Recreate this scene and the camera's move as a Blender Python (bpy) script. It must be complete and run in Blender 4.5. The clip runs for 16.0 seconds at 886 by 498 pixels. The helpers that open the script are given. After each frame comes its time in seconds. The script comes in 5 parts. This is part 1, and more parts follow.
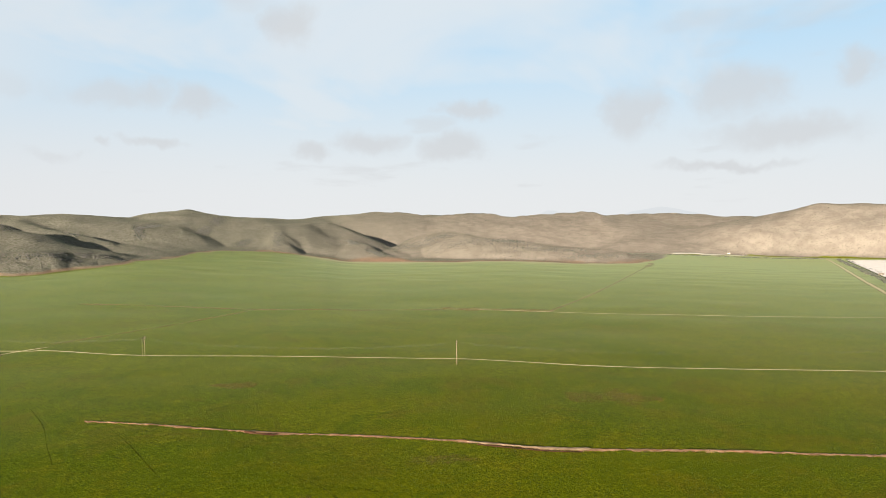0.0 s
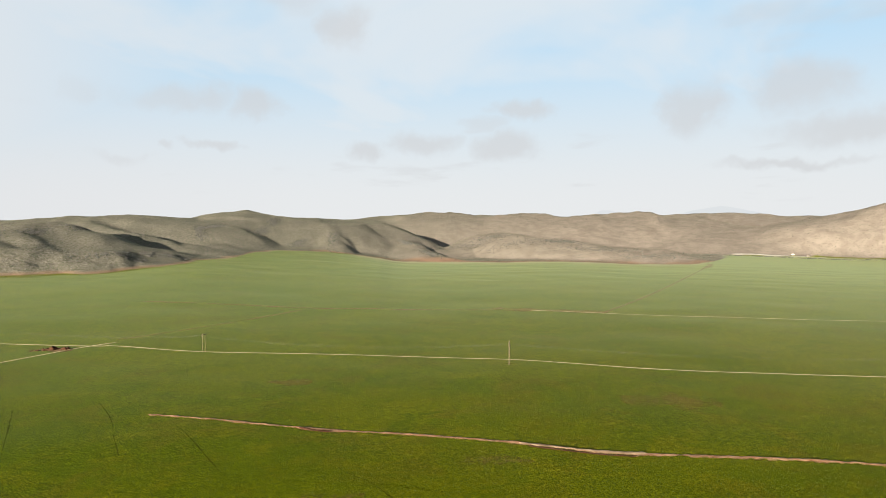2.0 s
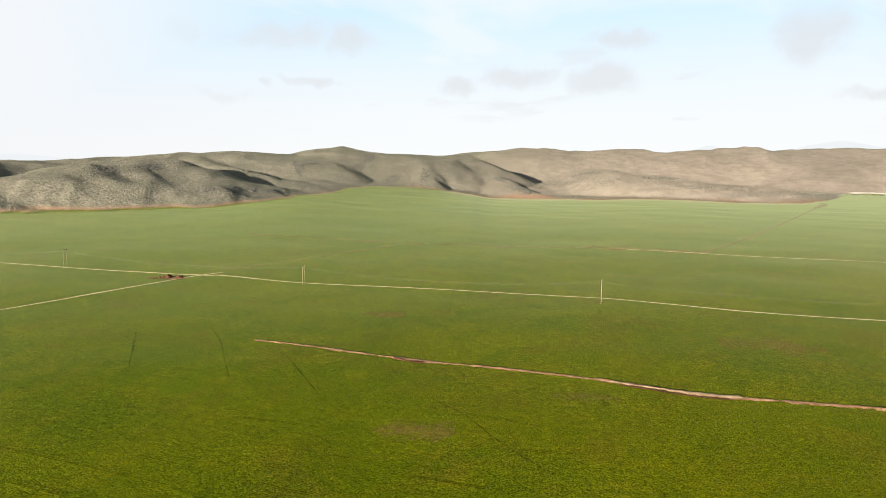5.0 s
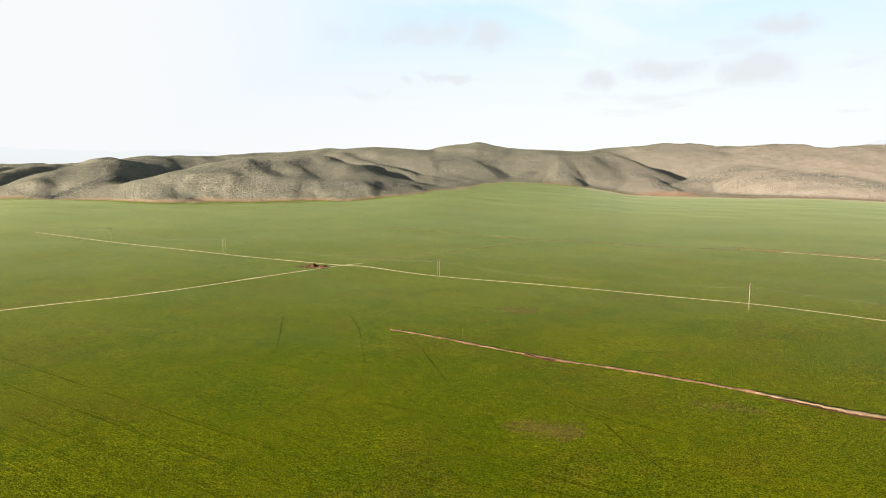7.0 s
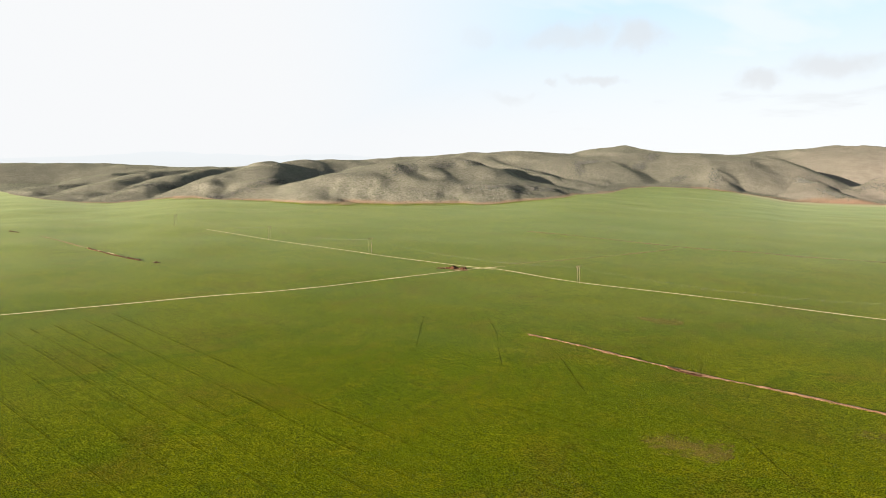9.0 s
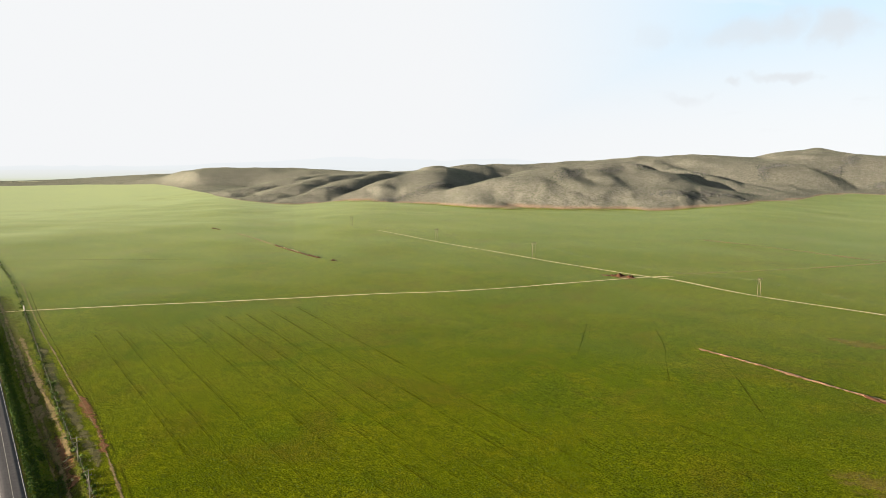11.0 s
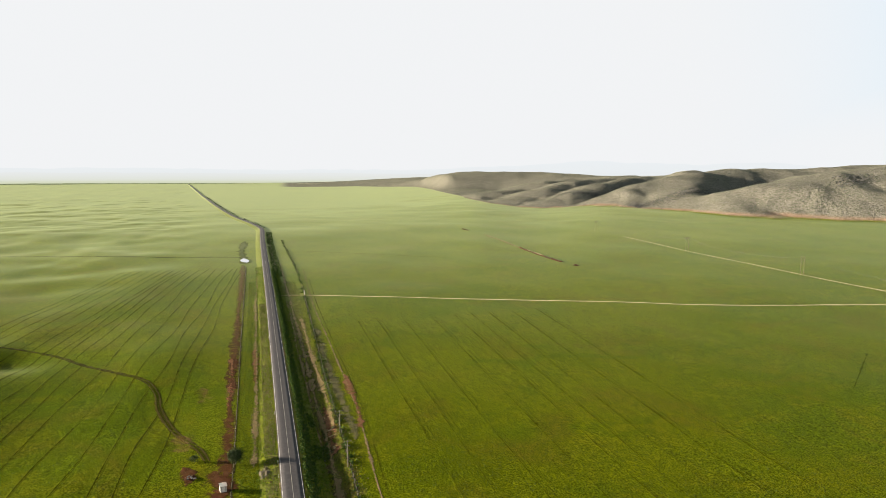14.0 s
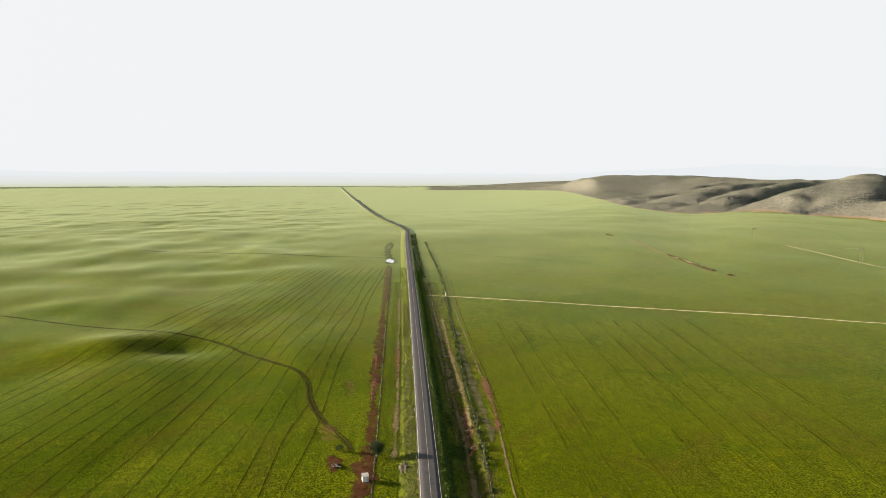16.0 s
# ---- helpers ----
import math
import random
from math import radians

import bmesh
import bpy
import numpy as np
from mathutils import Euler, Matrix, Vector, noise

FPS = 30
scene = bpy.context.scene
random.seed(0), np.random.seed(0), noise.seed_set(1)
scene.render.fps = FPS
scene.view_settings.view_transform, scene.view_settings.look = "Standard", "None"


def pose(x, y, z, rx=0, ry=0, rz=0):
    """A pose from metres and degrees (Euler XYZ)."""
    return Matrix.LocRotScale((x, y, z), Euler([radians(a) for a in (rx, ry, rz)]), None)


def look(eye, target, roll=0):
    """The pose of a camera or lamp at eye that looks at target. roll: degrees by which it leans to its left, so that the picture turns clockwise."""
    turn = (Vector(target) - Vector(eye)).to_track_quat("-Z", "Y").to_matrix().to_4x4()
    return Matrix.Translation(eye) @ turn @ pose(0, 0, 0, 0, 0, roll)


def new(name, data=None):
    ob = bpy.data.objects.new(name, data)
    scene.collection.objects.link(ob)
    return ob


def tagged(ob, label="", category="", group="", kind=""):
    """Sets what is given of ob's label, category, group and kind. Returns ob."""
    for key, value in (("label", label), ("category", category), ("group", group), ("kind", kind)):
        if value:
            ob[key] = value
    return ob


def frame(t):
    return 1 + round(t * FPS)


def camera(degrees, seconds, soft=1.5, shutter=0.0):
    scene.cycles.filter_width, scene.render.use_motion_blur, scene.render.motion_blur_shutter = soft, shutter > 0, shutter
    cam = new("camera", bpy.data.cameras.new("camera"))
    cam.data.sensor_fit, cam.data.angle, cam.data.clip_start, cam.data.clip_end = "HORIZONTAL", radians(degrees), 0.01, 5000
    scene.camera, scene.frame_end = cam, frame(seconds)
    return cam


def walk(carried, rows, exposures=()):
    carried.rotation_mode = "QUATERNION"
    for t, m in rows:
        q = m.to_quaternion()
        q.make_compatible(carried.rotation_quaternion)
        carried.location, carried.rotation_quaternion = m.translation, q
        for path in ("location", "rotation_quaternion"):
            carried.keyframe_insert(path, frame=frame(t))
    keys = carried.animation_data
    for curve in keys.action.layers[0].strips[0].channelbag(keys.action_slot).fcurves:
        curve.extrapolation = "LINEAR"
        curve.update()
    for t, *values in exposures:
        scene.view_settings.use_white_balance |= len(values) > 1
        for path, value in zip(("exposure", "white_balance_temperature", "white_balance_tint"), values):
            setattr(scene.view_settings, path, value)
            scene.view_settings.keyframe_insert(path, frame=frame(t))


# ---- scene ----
cam = camera(66.37, 16.0, soft=0.8)

# The aircraft hovers and turns on the spot: seconds, yaw, pitch, roll in degrees.
EYE = (0.0, 0.0, 90.0)
TURN = (
    (0.0, 0.00, -1.78, 0.02),
    (0.5, 1.07, -1.77, 0.01),
    (1.0, 2.22, -1.76, 0.01),
    (1.5, 3.31, -1.76, 0.02),
    (2.0, 4.44, -1.77, 0.03),
    (2.5, 5.56, -2.33, 0.02),
    (3.0, 6.66, -3.65, 0.02),
    (3.5, 7.77, -4.99, 0.05),
    (6.0, 17.11, -7.69, -0.10),
    (6.5, 20.32, -7.58, -0.13),
    (7.0, 23.59, -7.50, -0.12),
    (7.5, 26.84, -7.43, -0.13),
    (8.0, 28.63, -7.36, -0.15),
    (8.5, 31.94, -7.30, -0.17),
    (9.0, 35.44, -7.21, -0.14),
    (11.5, 52.80, -6.79, -0.14),
    (12.0, 56.27, -6.71, -0.19),
    (12.5, 59.69, -6.66, -0.20),
    (13.0, 63.07, -6.63, -0.25),
    (13.5, 66.48, -6.60, -0.28),
    (14.0, 69.82, -6.58, -0.28),
    (14.5, 73.22, -6.52, -0.29),
    (15.0, 76.57, -6.46, -0.26),
    (15.5, 79.52, -6.41, -0.24),
    (16.0, 81.77, -6.33, -0.23),
)
walk(cam, [(t, pose(*EYE, 90 + pitch, roll, yaw)) for t, yaw, pitch, roll in TURN],
     exposures=((0.0, 2.18), (2.2, 2.18), (3.7, 2.32), (6.0, 2.46), (9.0, 2.45), (11.5, 2.40), (16.0, 2.36)))

# ---- light: a low sun behind and to one side, under a thin bright veil of cloud ----
SUN_BEARING, SUN_HEIGHT = 158.0, 9.3   # degrees to the left of the first view, degrees above the horizon


def bearing(b, d, z=0.0):
    """A place from a bearing (degrees to the left of +y) and a distance from the hovering point."""
    return Vector((-d * math.sin(radians(b)), d * math.cos(radians(b)), z))


sun_data = bpy.data.lights.new("sun", "SUN")
sun_data.energy, sun_data.angle, sun_data.color = 5.0, radians(0.3), (1.0, 0.88, 0.72)
sun = new("sun", sun_data)
sun.matrix_world = look(bearing(SUN_BEARING, 800, 90 + 800 * math.tan(radians(SUN_HEIGHT))), (0, 0, 90))


class Tree:
    """Short hand for node trees."""

    def __init__(self, owner):
        self.tree = owner.node_tree
        self.tree.nodes.clear()

    def node(self, kind, inputs=(), **props):
        n = self.tree.nodes.new(kind)
        for k, v in props.items():
            setattr(n, k, v)
        for k, v in dict(inputs).items():
            if isinstance(v, bpy.types.NodeSocket):
                self.tree.links.new(v, n.inputs[k])
            else:
                n.inputs[k].default_value = v
        return n

    def math(self, op, a, b=0.0, c=0.0):
        return self.node("ShaderNodeMath", {0: a, 1: b, 2: c}, operation=op).outputs[0]

    def span(self, v, lo, hi, a=0.0, b=1.0):
        return self.node("ShaderNodeMapRange", {0: v, 1: lo, 2: hi, 3: a, 4: b}, interpolation_type="SMOOTHSTEP").outputs[0]

    def mix(self, f, a, b, blend="MIX"):
        n = self.node("ShaderNodeMix", data_type="RGBA", blend_type=blend)
        for i, v in ((0, f), (6, a), (7, b)):
            if isinstance(v, bpy.types.NodeSocket):
                self.tree.links.new(v, n.inputs[i])
            else:
                n.inputs[i].default_value = (*v, 1) if isinstance(v, tuple) else v
        return n.outputs[2]

    def noise(self, vec, scale, detail=3.0, rough=0.55, warp=0.0):
        return self.node("ShaderNodeTexNoise", {"Vector": vec, "Scale": scale, "Detail": detail, "Roughness": rough, "Distortion": warp}).outputs[0]


CLOUDS = ((31.8, 10.3, 1.7, 1.0),
          (25.8, 10.3, 3.4, 1.1),
          (19.8, 9.9, 2.3, 1.1),
          (30.5, 5.3, 2.0, 0.5),
          (13.2, 16.1, 1.8, 1.5),
          (-1.7, 9.6, 2.4, 0.8),
          (11.0, 6.6, 1.5, 0.8),
          (5.9, 7.2, 2.8, 1.0),
          (-0.8, 6.7, 2.5, 1.1),
          (-16.0, 9.4, 2.0, 2.2),
          (-23.1, 10.5, 2.9, 2.0),
          (-26.7, 7.2, 5.4, 1.2),
          (-31.7, 11.5, 1.8, 1.1),
          (-22.8, 4.7, 4.7, 0.4),
          (22.5, 6.7, 1.9, 0.4),
          (26.3, 6.2, 0.8, 0.4))


def build_world():
    world = bpy.data.worlds.new("world")
    scene.world = world
    world.use_nodes = True
    T = Tree(world)
    sky = T.node("ShaderNodeTexSky", sky_type="NISHITA", sun_disc=False, sun_elevation=radians(SUN_HEIGHT),
                 sun_rotation=radians(360 - SUN_BEARING), air_density=1.0, dust_density=2.5, ozone_density=1.5).outputs[0]
    way = T.node("ShaderNodeTexCoord").outputs["Generated"]
    xyz = T.node("ShaderNodeSeparateXYZ", {0: way})
    up = T.math("MAXIMUM", xyz.outputs[2], 0.0)
    # a cloud deck seen in perspective
    lift = T.math("ADD", up, 0.13)
    deck = T.node("ShaderNodeCombineXYZ", {0: T.math("DIVIDE", xyz.outputs[0], lift), 1: T.math("DIVIDE", xyz.outputs[1], lift), 2: 0.3}).outputs[0]
    # the veil thickens towards the sun's side and towards the horizon
    side = T.node("ShaderNodeVectorMath", {0: way, 1: bearing(88, 1.0)}, operation="DOT_PRODUCT").outputs["Value"]
    veil_side = T.span(side, 0.2, 0.8)
    veil_low = T.span(up, 0.02, 0.34, 1.0, 0.0)
    wisps = T.span(T.noise(deck, 0.6, 5.0, 0.55, 0.5), 0.34, 0.58)
    veil = T.math("MAXIMUM", T.math("MAXIMUM", T.math("MULTIPLY", veil_low, 0.95), T.math("MULTIPLY", wisps, 0.72)), T.math("MULTIPLY", veil_side, 0.97))
    blue = T.mix(0.75, T.mix(1.0, sky, (0.027, 0.027, 0.027), "MULTIPLY"), (0.118, 0.186, 0.243))
    veiled = T.mix(veil, blue, T.mix(veil_side, (0.182, 0.184, 0.184), (0.174, 0.175, 0.176)))
    # small soft cumulus, grey underneath: bearing, height, half width and half height in degrees
    az = T.math("MULTIPLY", T.math("ARCTAN2", T.math("MULTIPLY", xyz.outputs[0], -1.0), xyz.outputs[1]), 57.2958)
    el = T.math("MULTIPLY", T.math("ARCSINE", xyz.outputs[2]), 57.2958)
    az = T.math("ADD", az, T.math("MULTIPLY", T.math("SUBTRACT", T.noise(way, 14.0, 4.0, 0.6), 0.5), 7.0))
    el = T.math("ADD", el, T.math("MULTIPLY", T.math("SUBTRACT", T.noise(way, 11.0, 4.0, 0.6), 0.5), 4.0))
    puff = T.math("MULTIPLY", T.span(T.noise(deck, 1.4, 4.0, 0.5, 0.15), 0.60, 0.72), 0.6)
    for b, e, w, h in CLOUDS:
        u = T.math("MULTIPLY", T.math("SUBTRACT", az, b), 1 / w)
        v = T.math("MULTIPLY", T.math("SUBTRACT", el, e), 1 / h)
        d = T.math("SQRT", T.math("ADD", T.math("MULTIPLY", u, u), T.math("MULTIPLY", v, v)))
        puff = T.math("MAXIMUM", puff, T.span(d, 0.35, 1.5, 1.0, 0.0))
    keep = T.math("MULTIPLY", T.span(up, 0.02, 0.06), T.span(side, 0.35, 0.70, 1.0, 0.0))
    clouds = T.mix(T.math("MULTIPLY", T.math("MULTIPLY", puff, keep), 0.62), veiled, (0.141, 0.143, 0.146))
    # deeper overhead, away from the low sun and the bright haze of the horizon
    # dimming the unseen upper sky also weakens the fill light below
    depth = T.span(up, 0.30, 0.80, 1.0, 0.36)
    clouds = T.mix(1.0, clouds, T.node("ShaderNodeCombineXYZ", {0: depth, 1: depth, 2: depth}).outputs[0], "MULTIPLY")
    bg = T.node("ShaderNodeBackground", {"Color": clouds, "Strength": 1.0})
    out = T.node("ShaderNodeOutputWorld", {"Surface": bg.outputs[0]})


build_world()

# ---- the lie of the land ----
def vnoise(x, y, size, seed):
    """Smooth value noise between -1 and 1 with lumps of that size in metres."""
    u, v = x / size + seed * 17.13, y / size - seed * 9.71
    i, j = np.floor(u), np.floor(v)
    a, b = u - i, v - j
    a, b = a * a * a * (a * (a * 6 - 15) + 10), b * b * b * (b * (b * 6 - 15) + 10)

    def h(p, q):
        s = np.sin(p * 127.1 + q * 311.7 + seed * 74.7) * 43758.5453
        return (s - np.floor(s)) * 2 - 1
    return (h(i, j) * (1 - a) + h(i + 1, j) * a) * (1 - b) + (h(i, j + 1) * (1 - a) + h(i + 1, j + 1) * a) * b


def fbm(x, y, size, seed, octaves=4, gain=0.5):
    return sum(gain ** k * vnoise(x, y, size / 2.03 ** k, seed + k) for k in range(octaves))


def smooth(v, lo, hi):
    t = np.clip((v - lo) / (hi - lo), 0, 1)
    return t * t * (3 - 2 * t)


# foot of the hills: bearing, distance, height of the field there
FOOT = np.array(((-180, 3000, 0), (-60, 2600, 2), (-31, 2250, 2), (-25, 2250, 4), (-19, 2100, 10), (-17.6, 1800, 9.5), (-16.1, 1650, 8), (-13.5, 1600, 5),
                 (-10.3, 1600, 7), (-5.7, 1600, 13), (-0.9, 1560, 10), (3.8, 1560, 11), (6.3, 1560, 9.5), (8.4, 1560, 12), (10.2, 1570, 14), (11.5, 1580, 23),
                 (12.8, 1590, 38), (14.3, 1590, 37), (17.2, 1570, 36.5), (20.0, 1500, 37.5), (21.3, 1400, 34), (23.0, 1350, 32), (25.2, 1290, 27.5), (27.6, 1240, 23.5),
                 (29.9, 1200, 19), (32.3, 1180, 17), (35.6, 1180, 18), (39.4, 1180, 17), (43.2, 1190, 17), (46.9, 1210, 19), (50.1, 1290, 18), (52.5, 1330, 18.5),
                 (54.8, 1370, 22), (55.5, 1390, 24.5), (57.4, 1420, 23), (59.0, 1440, 17), (60.2, 1450, 10), (61.8, 1450, 8), (63.3, 1480, 10), (64.8, 1520, 13.5),
                 (66.0, 1570, 19), (67.6, 1720, 21), (69.4, 2050, 27), (72, 2700, 27), (77, 3400, 12), (80, 3600, 6), (86, 3800, 0), (180, 3800, 0)))


def foot_line(b, spread):
    """Distance and height of the foot of the hills, evened out over a few degrees."""
    return [sum(np.interp(b + k, FOOT[:, 0], FOOT[:, c]) for k in (-2 * spread, -spread, 0, spread, 2 * spread)) / 5 for c in (1, 2)]


def field_z(x, y):
    b, r = np.degrees(np.arctan2(-x, y)), np.hypot(x, y)
    d, top = foot_line(b, 1.5)
    q = np.clip((r - 420) / (d - 420), 0, 1.4)
    low = np.minimum(top, 20)
    z = low * q ** 1.5 + (top - low) * q ** 3
    west = smooth(b, 45, 95) * smooth(r, 120, 420)
    z = z + (0.3 + 1.5 * west) * fbm(x * 0.8 + y * 0.25, y * 1.25, 230, 3, 2) * smooth(r, 120, 900) * (1 - 0.75 * smooth(r, 700, 1200) * (1 - smooth(b, 40, 60))) + (0.3 + 0.75 * smooth(b, 78, 95)) * vnoise(x * 0.7 - y * 0.4, y + 0.5 * x, 75, 8) * smooth(r, 120, 260) * (1 - 0.75 * smooth(r, 600, 1000) * (1 - smooth(b, 40, 60)))
    z = z + 1.7 * smooth(-y, 10, 140) * smooth(r, 230, 650) * (np.abs(fbm(x * 0.9 + y * 0.3, y * 0.8, 170, 13, 2)) - 0.3)
    z = z * (1 - 0.55 * smooth(r, 700, 1500) * smooth(b, 74, 84))
    left = smooth(-y + 20, 0, 60) * smooth(-x, 60, 160)
    z = z + (0.16 + 0.72 * left) * fbm(x * 0.75 + y * 0.3, y * 1.1 - x * 0.2, 52, 17, 2) * smooth(r, 100, 170)
    z = z + 0.8 * left * smooth(r, 420, 650) * (1 - smooth(r, 800, 1500)) * (0.45 - np.abs(fbm(x * 1.1, y * 0.55 + x * 0.25, 120, 19, 2)))
    z = z - 3.3 * np.exp(-((x + 356) / 17) ** 2 - ((y + 88) / 20) ** 2) + 3.4 * np.exp(-((x + 366) / 22) ** 2 - ((y + 120) / 22) ** 2)
    # the roadside ditch, deepest below the aircraft
    off = y - (8 - 0.083 * x)
    z = z - 2.6 * np.exp(-((off - 10.5) / 4.5) ** 2) * smooth(x, -420, -215) * (1 - smooth(x, -60, 20))
    return z


# crests: (half width, ((bearing, distance, height), ...))
CRESTS = (
    (330, ((37.7, 1900, 107), (32.2, 1900, 120), (26.8, 1900, 121), (24.2, 1900, 113), (20.7, 2000, 138), (18.1, 2000, 125), (13.5, 2000, 117), (10.7, 2050, 111))),  # main ridge
    (95, ((21.3, 2000, 124), (20.7, 2000, 139), (20.0, 2000, 127))),  # its small peak
    (540, ((10.7, 2700, 109), (8.5, 2700, 136), (5.1, 2700, 155), (-1.4, 2750, 141), (-0.8, 2700, 146), (-5.5, 2700, 141), (-11.1, 2800, 153), (-13.9, 2800, 137), (-18.3, 2700, 98))),  # far ridge
    (800, ((-10.2, 3800, 151), (-18.3, 3900, 172), (-21.6, 3900, 158), (-24.9, 3900, 148), (-27.2, 3900, 147))),  # farthest ridge
    (330, ((-21.2, 2450, 40), (-24.5, 2550, 120), (-26.4, 2600, 147), (-28.7, 2600, 165), (-30.5, 2600, 168), (-33.1, 2600, 162))),  # hill beyond the crops
    (235, ((46.7, 1240, 28), (44.1, 1310, 51), (41.8, 1370, 74), (39.4, 1430, 86), (36.6, 1480, 93), (33.8, 1510, 99))),  # front hill, its long western edge
    (195, ((33.8, 1510, 99), (32.3, 1470, 83), (30.9, 1430, 68), (29.6, 1400, 57), (27.1, 1370, 47), (25.0, 1340, 37))),  # its eastern edge
    (300, ((36.6, 1470, 89), (36.1, 1340, 58), (35.9, 1240, 28))),  # its near shoulder
    (230, ((32.9, 1450, 78), (31.4, 1330, 53), (29.6, 1240, 28))),  # a second shoulder
    (75, ((39.7, 1425, 87), (39.4, 1350, 67), (39.3, 1280, 45))),  # rim of its gully
    (120, ((31.8, 1750, 98), (30.2, 1660, 89), (28.5, 1600, 79), (26.9, 1550, 66), (25.2, 1490, 48))),  # spur
    (120, ((29.3, 1880, 100), (27.2, 1780, 84), (25.3, 1700, 72), (23.0, 1610, 56), (21.6, 1540, 44))),  # spur
    (95, ((25.0, 1530, 57), (23.0, 1470, 44), (21.1, 1410, 35))),  # spur
    (75, ((24.5, 1780, 80), (23.5, 1760, 87), (22.9, 1700, 70))),  # rocky knob
    (200, ((37.7, 1950, 108), (39.9, 1900, 108), (43.0, 1870, 100), (46.0, 1820, 96), (48.7, 1720, 93), (49.9, 1570, 76))),  # head of the bowl
    (150, ((49.9, 1570, 76), (49.9, 1450, 59), (49.3, 1360, 41), (48.5, 1300, 28))),  # western rim of the bowl
    (130, ((55.4, 1400, 27), (54.9, 1440, 40), (54.3, 1480, 53), (53.1, 1540, 65), (51.4, 1610, 70), (49.5, 1700, 88))),  # spur west of the bowl
    (320, ((49.7, 1950, 84), (52.0, 2100, 75), (56.8, 2300, 77), (61.5, 2500, 86), (66.9, 2600, 89), (70.5, 2800, 71), (74.7, 3000, 65), (76.3, 3300, 50), (79.4, 3500, 23))),  # long western ridge
    (210, ((67.4, 1860, 26), (66.0, 1820, 30), (64.0, 1850, 41), (61.3, 1950, 63), (58.9, 2050, 70))),  # western spur
    (170, ((64.7, 1580, 20), (62.9, 1640, 29), (61.1, 1720, 52), (58.9, 1820, 67), (56.1, 1920, 72))),  # middle spur, its western edge
    (150, ((61.4, 1500, 20), (60.0, 1540, 32), (58.6, 1590, 44), (56.9, 1680, 62), (55.1, 1780, 71), (53.1, 1880, 76))),  # its eastern edge
    (95, ((17.5, 1960, 110), (18.8, 1830, 84), (19.8, 1720, 61))),  # rocky spur
    (100, ((14.1, 1830, 91), (13.7, 1740, 72), (13.5, 1610, 44))),  # rocky spur
    (140, ((10.9, 2050, 104), (9.4, 1950, 81), (8.0, 1860, 61), (7.2, 1800, 51), (6.4, 1730, 39), (5.0, 1640, 25), (3.7, 1590, 16))),  # eastern shoulder
    (170, ((4.5, 1850, 34), (0.2, 1950, 80), (-3.1, 1850, 68), (-8.4, 1820, 48), (-13.0, 1800, 37), (-16.6, 1750, 14))),  # low red foothill
)


LEE = bearing(-40, 1.0)


def hills_z(x, y, base):
    total = np.zeros_like(x)
    wx, wy = x + 9 * fbm(x, y, 160, 21, 3), y + 9 * fbm(x, y, 160, 31, 3)
    for wide, line in CRESTS:
        pts = [(*bearing(b, d).xy, z) for b, d, z in line]
        high = np.zeros_like(x)
        for (ax, ay, az), (bx, by, bz) in zip(pts, pts[1:]):
            dx, dy = bx - ax, by - ay
            s = np.clip(((wx - ax) * dx + (wy - ay) * dy) / (dx * dx + dy * dy), 0, 1)
            ox, oy = wx - ax - s * dx, wy - ay - s * dy
            d = np.hypot(ox, oy)
            # slopes turned from the weather side are steeper
            lee = (ox * LEE[0] + oy * LEE[1]) / np.maximum(d, 1.0)
            top = az + s * (bz - az) - base
            reach = wide * np.clip(0.55 + 0.45 * top / 60, 0.55, 1.0)
            u = np.clip(d * (1 + 0.6 * np.clip(lee, 0, 1)) / reach, 0, 1)
            high = np.maximum(high, top * (1 - u ** 1.7))
        total += high ** 7
    return total ** (1 / 7)


def land(x, y):
    """Height of the ground and how much of it is hillside."""
    base = field_z(x, y)
    b, r = np.degrees(np.arctan2(-x, y)), np.hypot(x, y)
    past = r - foot_line(b, 0.2)[0] + 14 * vnoise(x, y, 45, 62) + 6 * vnoise(x, y, 17, 64)
    h = hills_z(x, y, base) * smooth(past, -8, 115 + 420 * smooth(b, 66.5, 70))
    rough = smooth(h, 0, 25)
    gully = 1 - np.abs(fbm(x, y, 190, 41, 3))
    h = h * (0.93 + 0.10 * gully) + rough * (1.9 * fbm(x, y, 80, 51, 4, 0.5))
    hill_side = smooth(b, -19, -16.5) * (1 - smooth(b, 81, 84))
    scrub = np.maximum(smooth(past, 0, 50) * hill_side, smooth(h * (1 + 0.6 * vnoise(x, y, 30, 61)), 1.0, 8.0))
    east = smooth(b, -19, -16) * (1 - smooth(b, 9.5, 13))
    red = np.exp(-((past - 18) / (18 + 36 * east)) ** 2) * (0.6 + 0.4 * east) * hill_side
    return base + np.maximum(h, 0), scrub, red

# end of the lie of the land

# ---- materials ----

def material(name):
    m = bpy.data.materials.new(name)
    m.use_nodes = True
    return m, Tree(m)


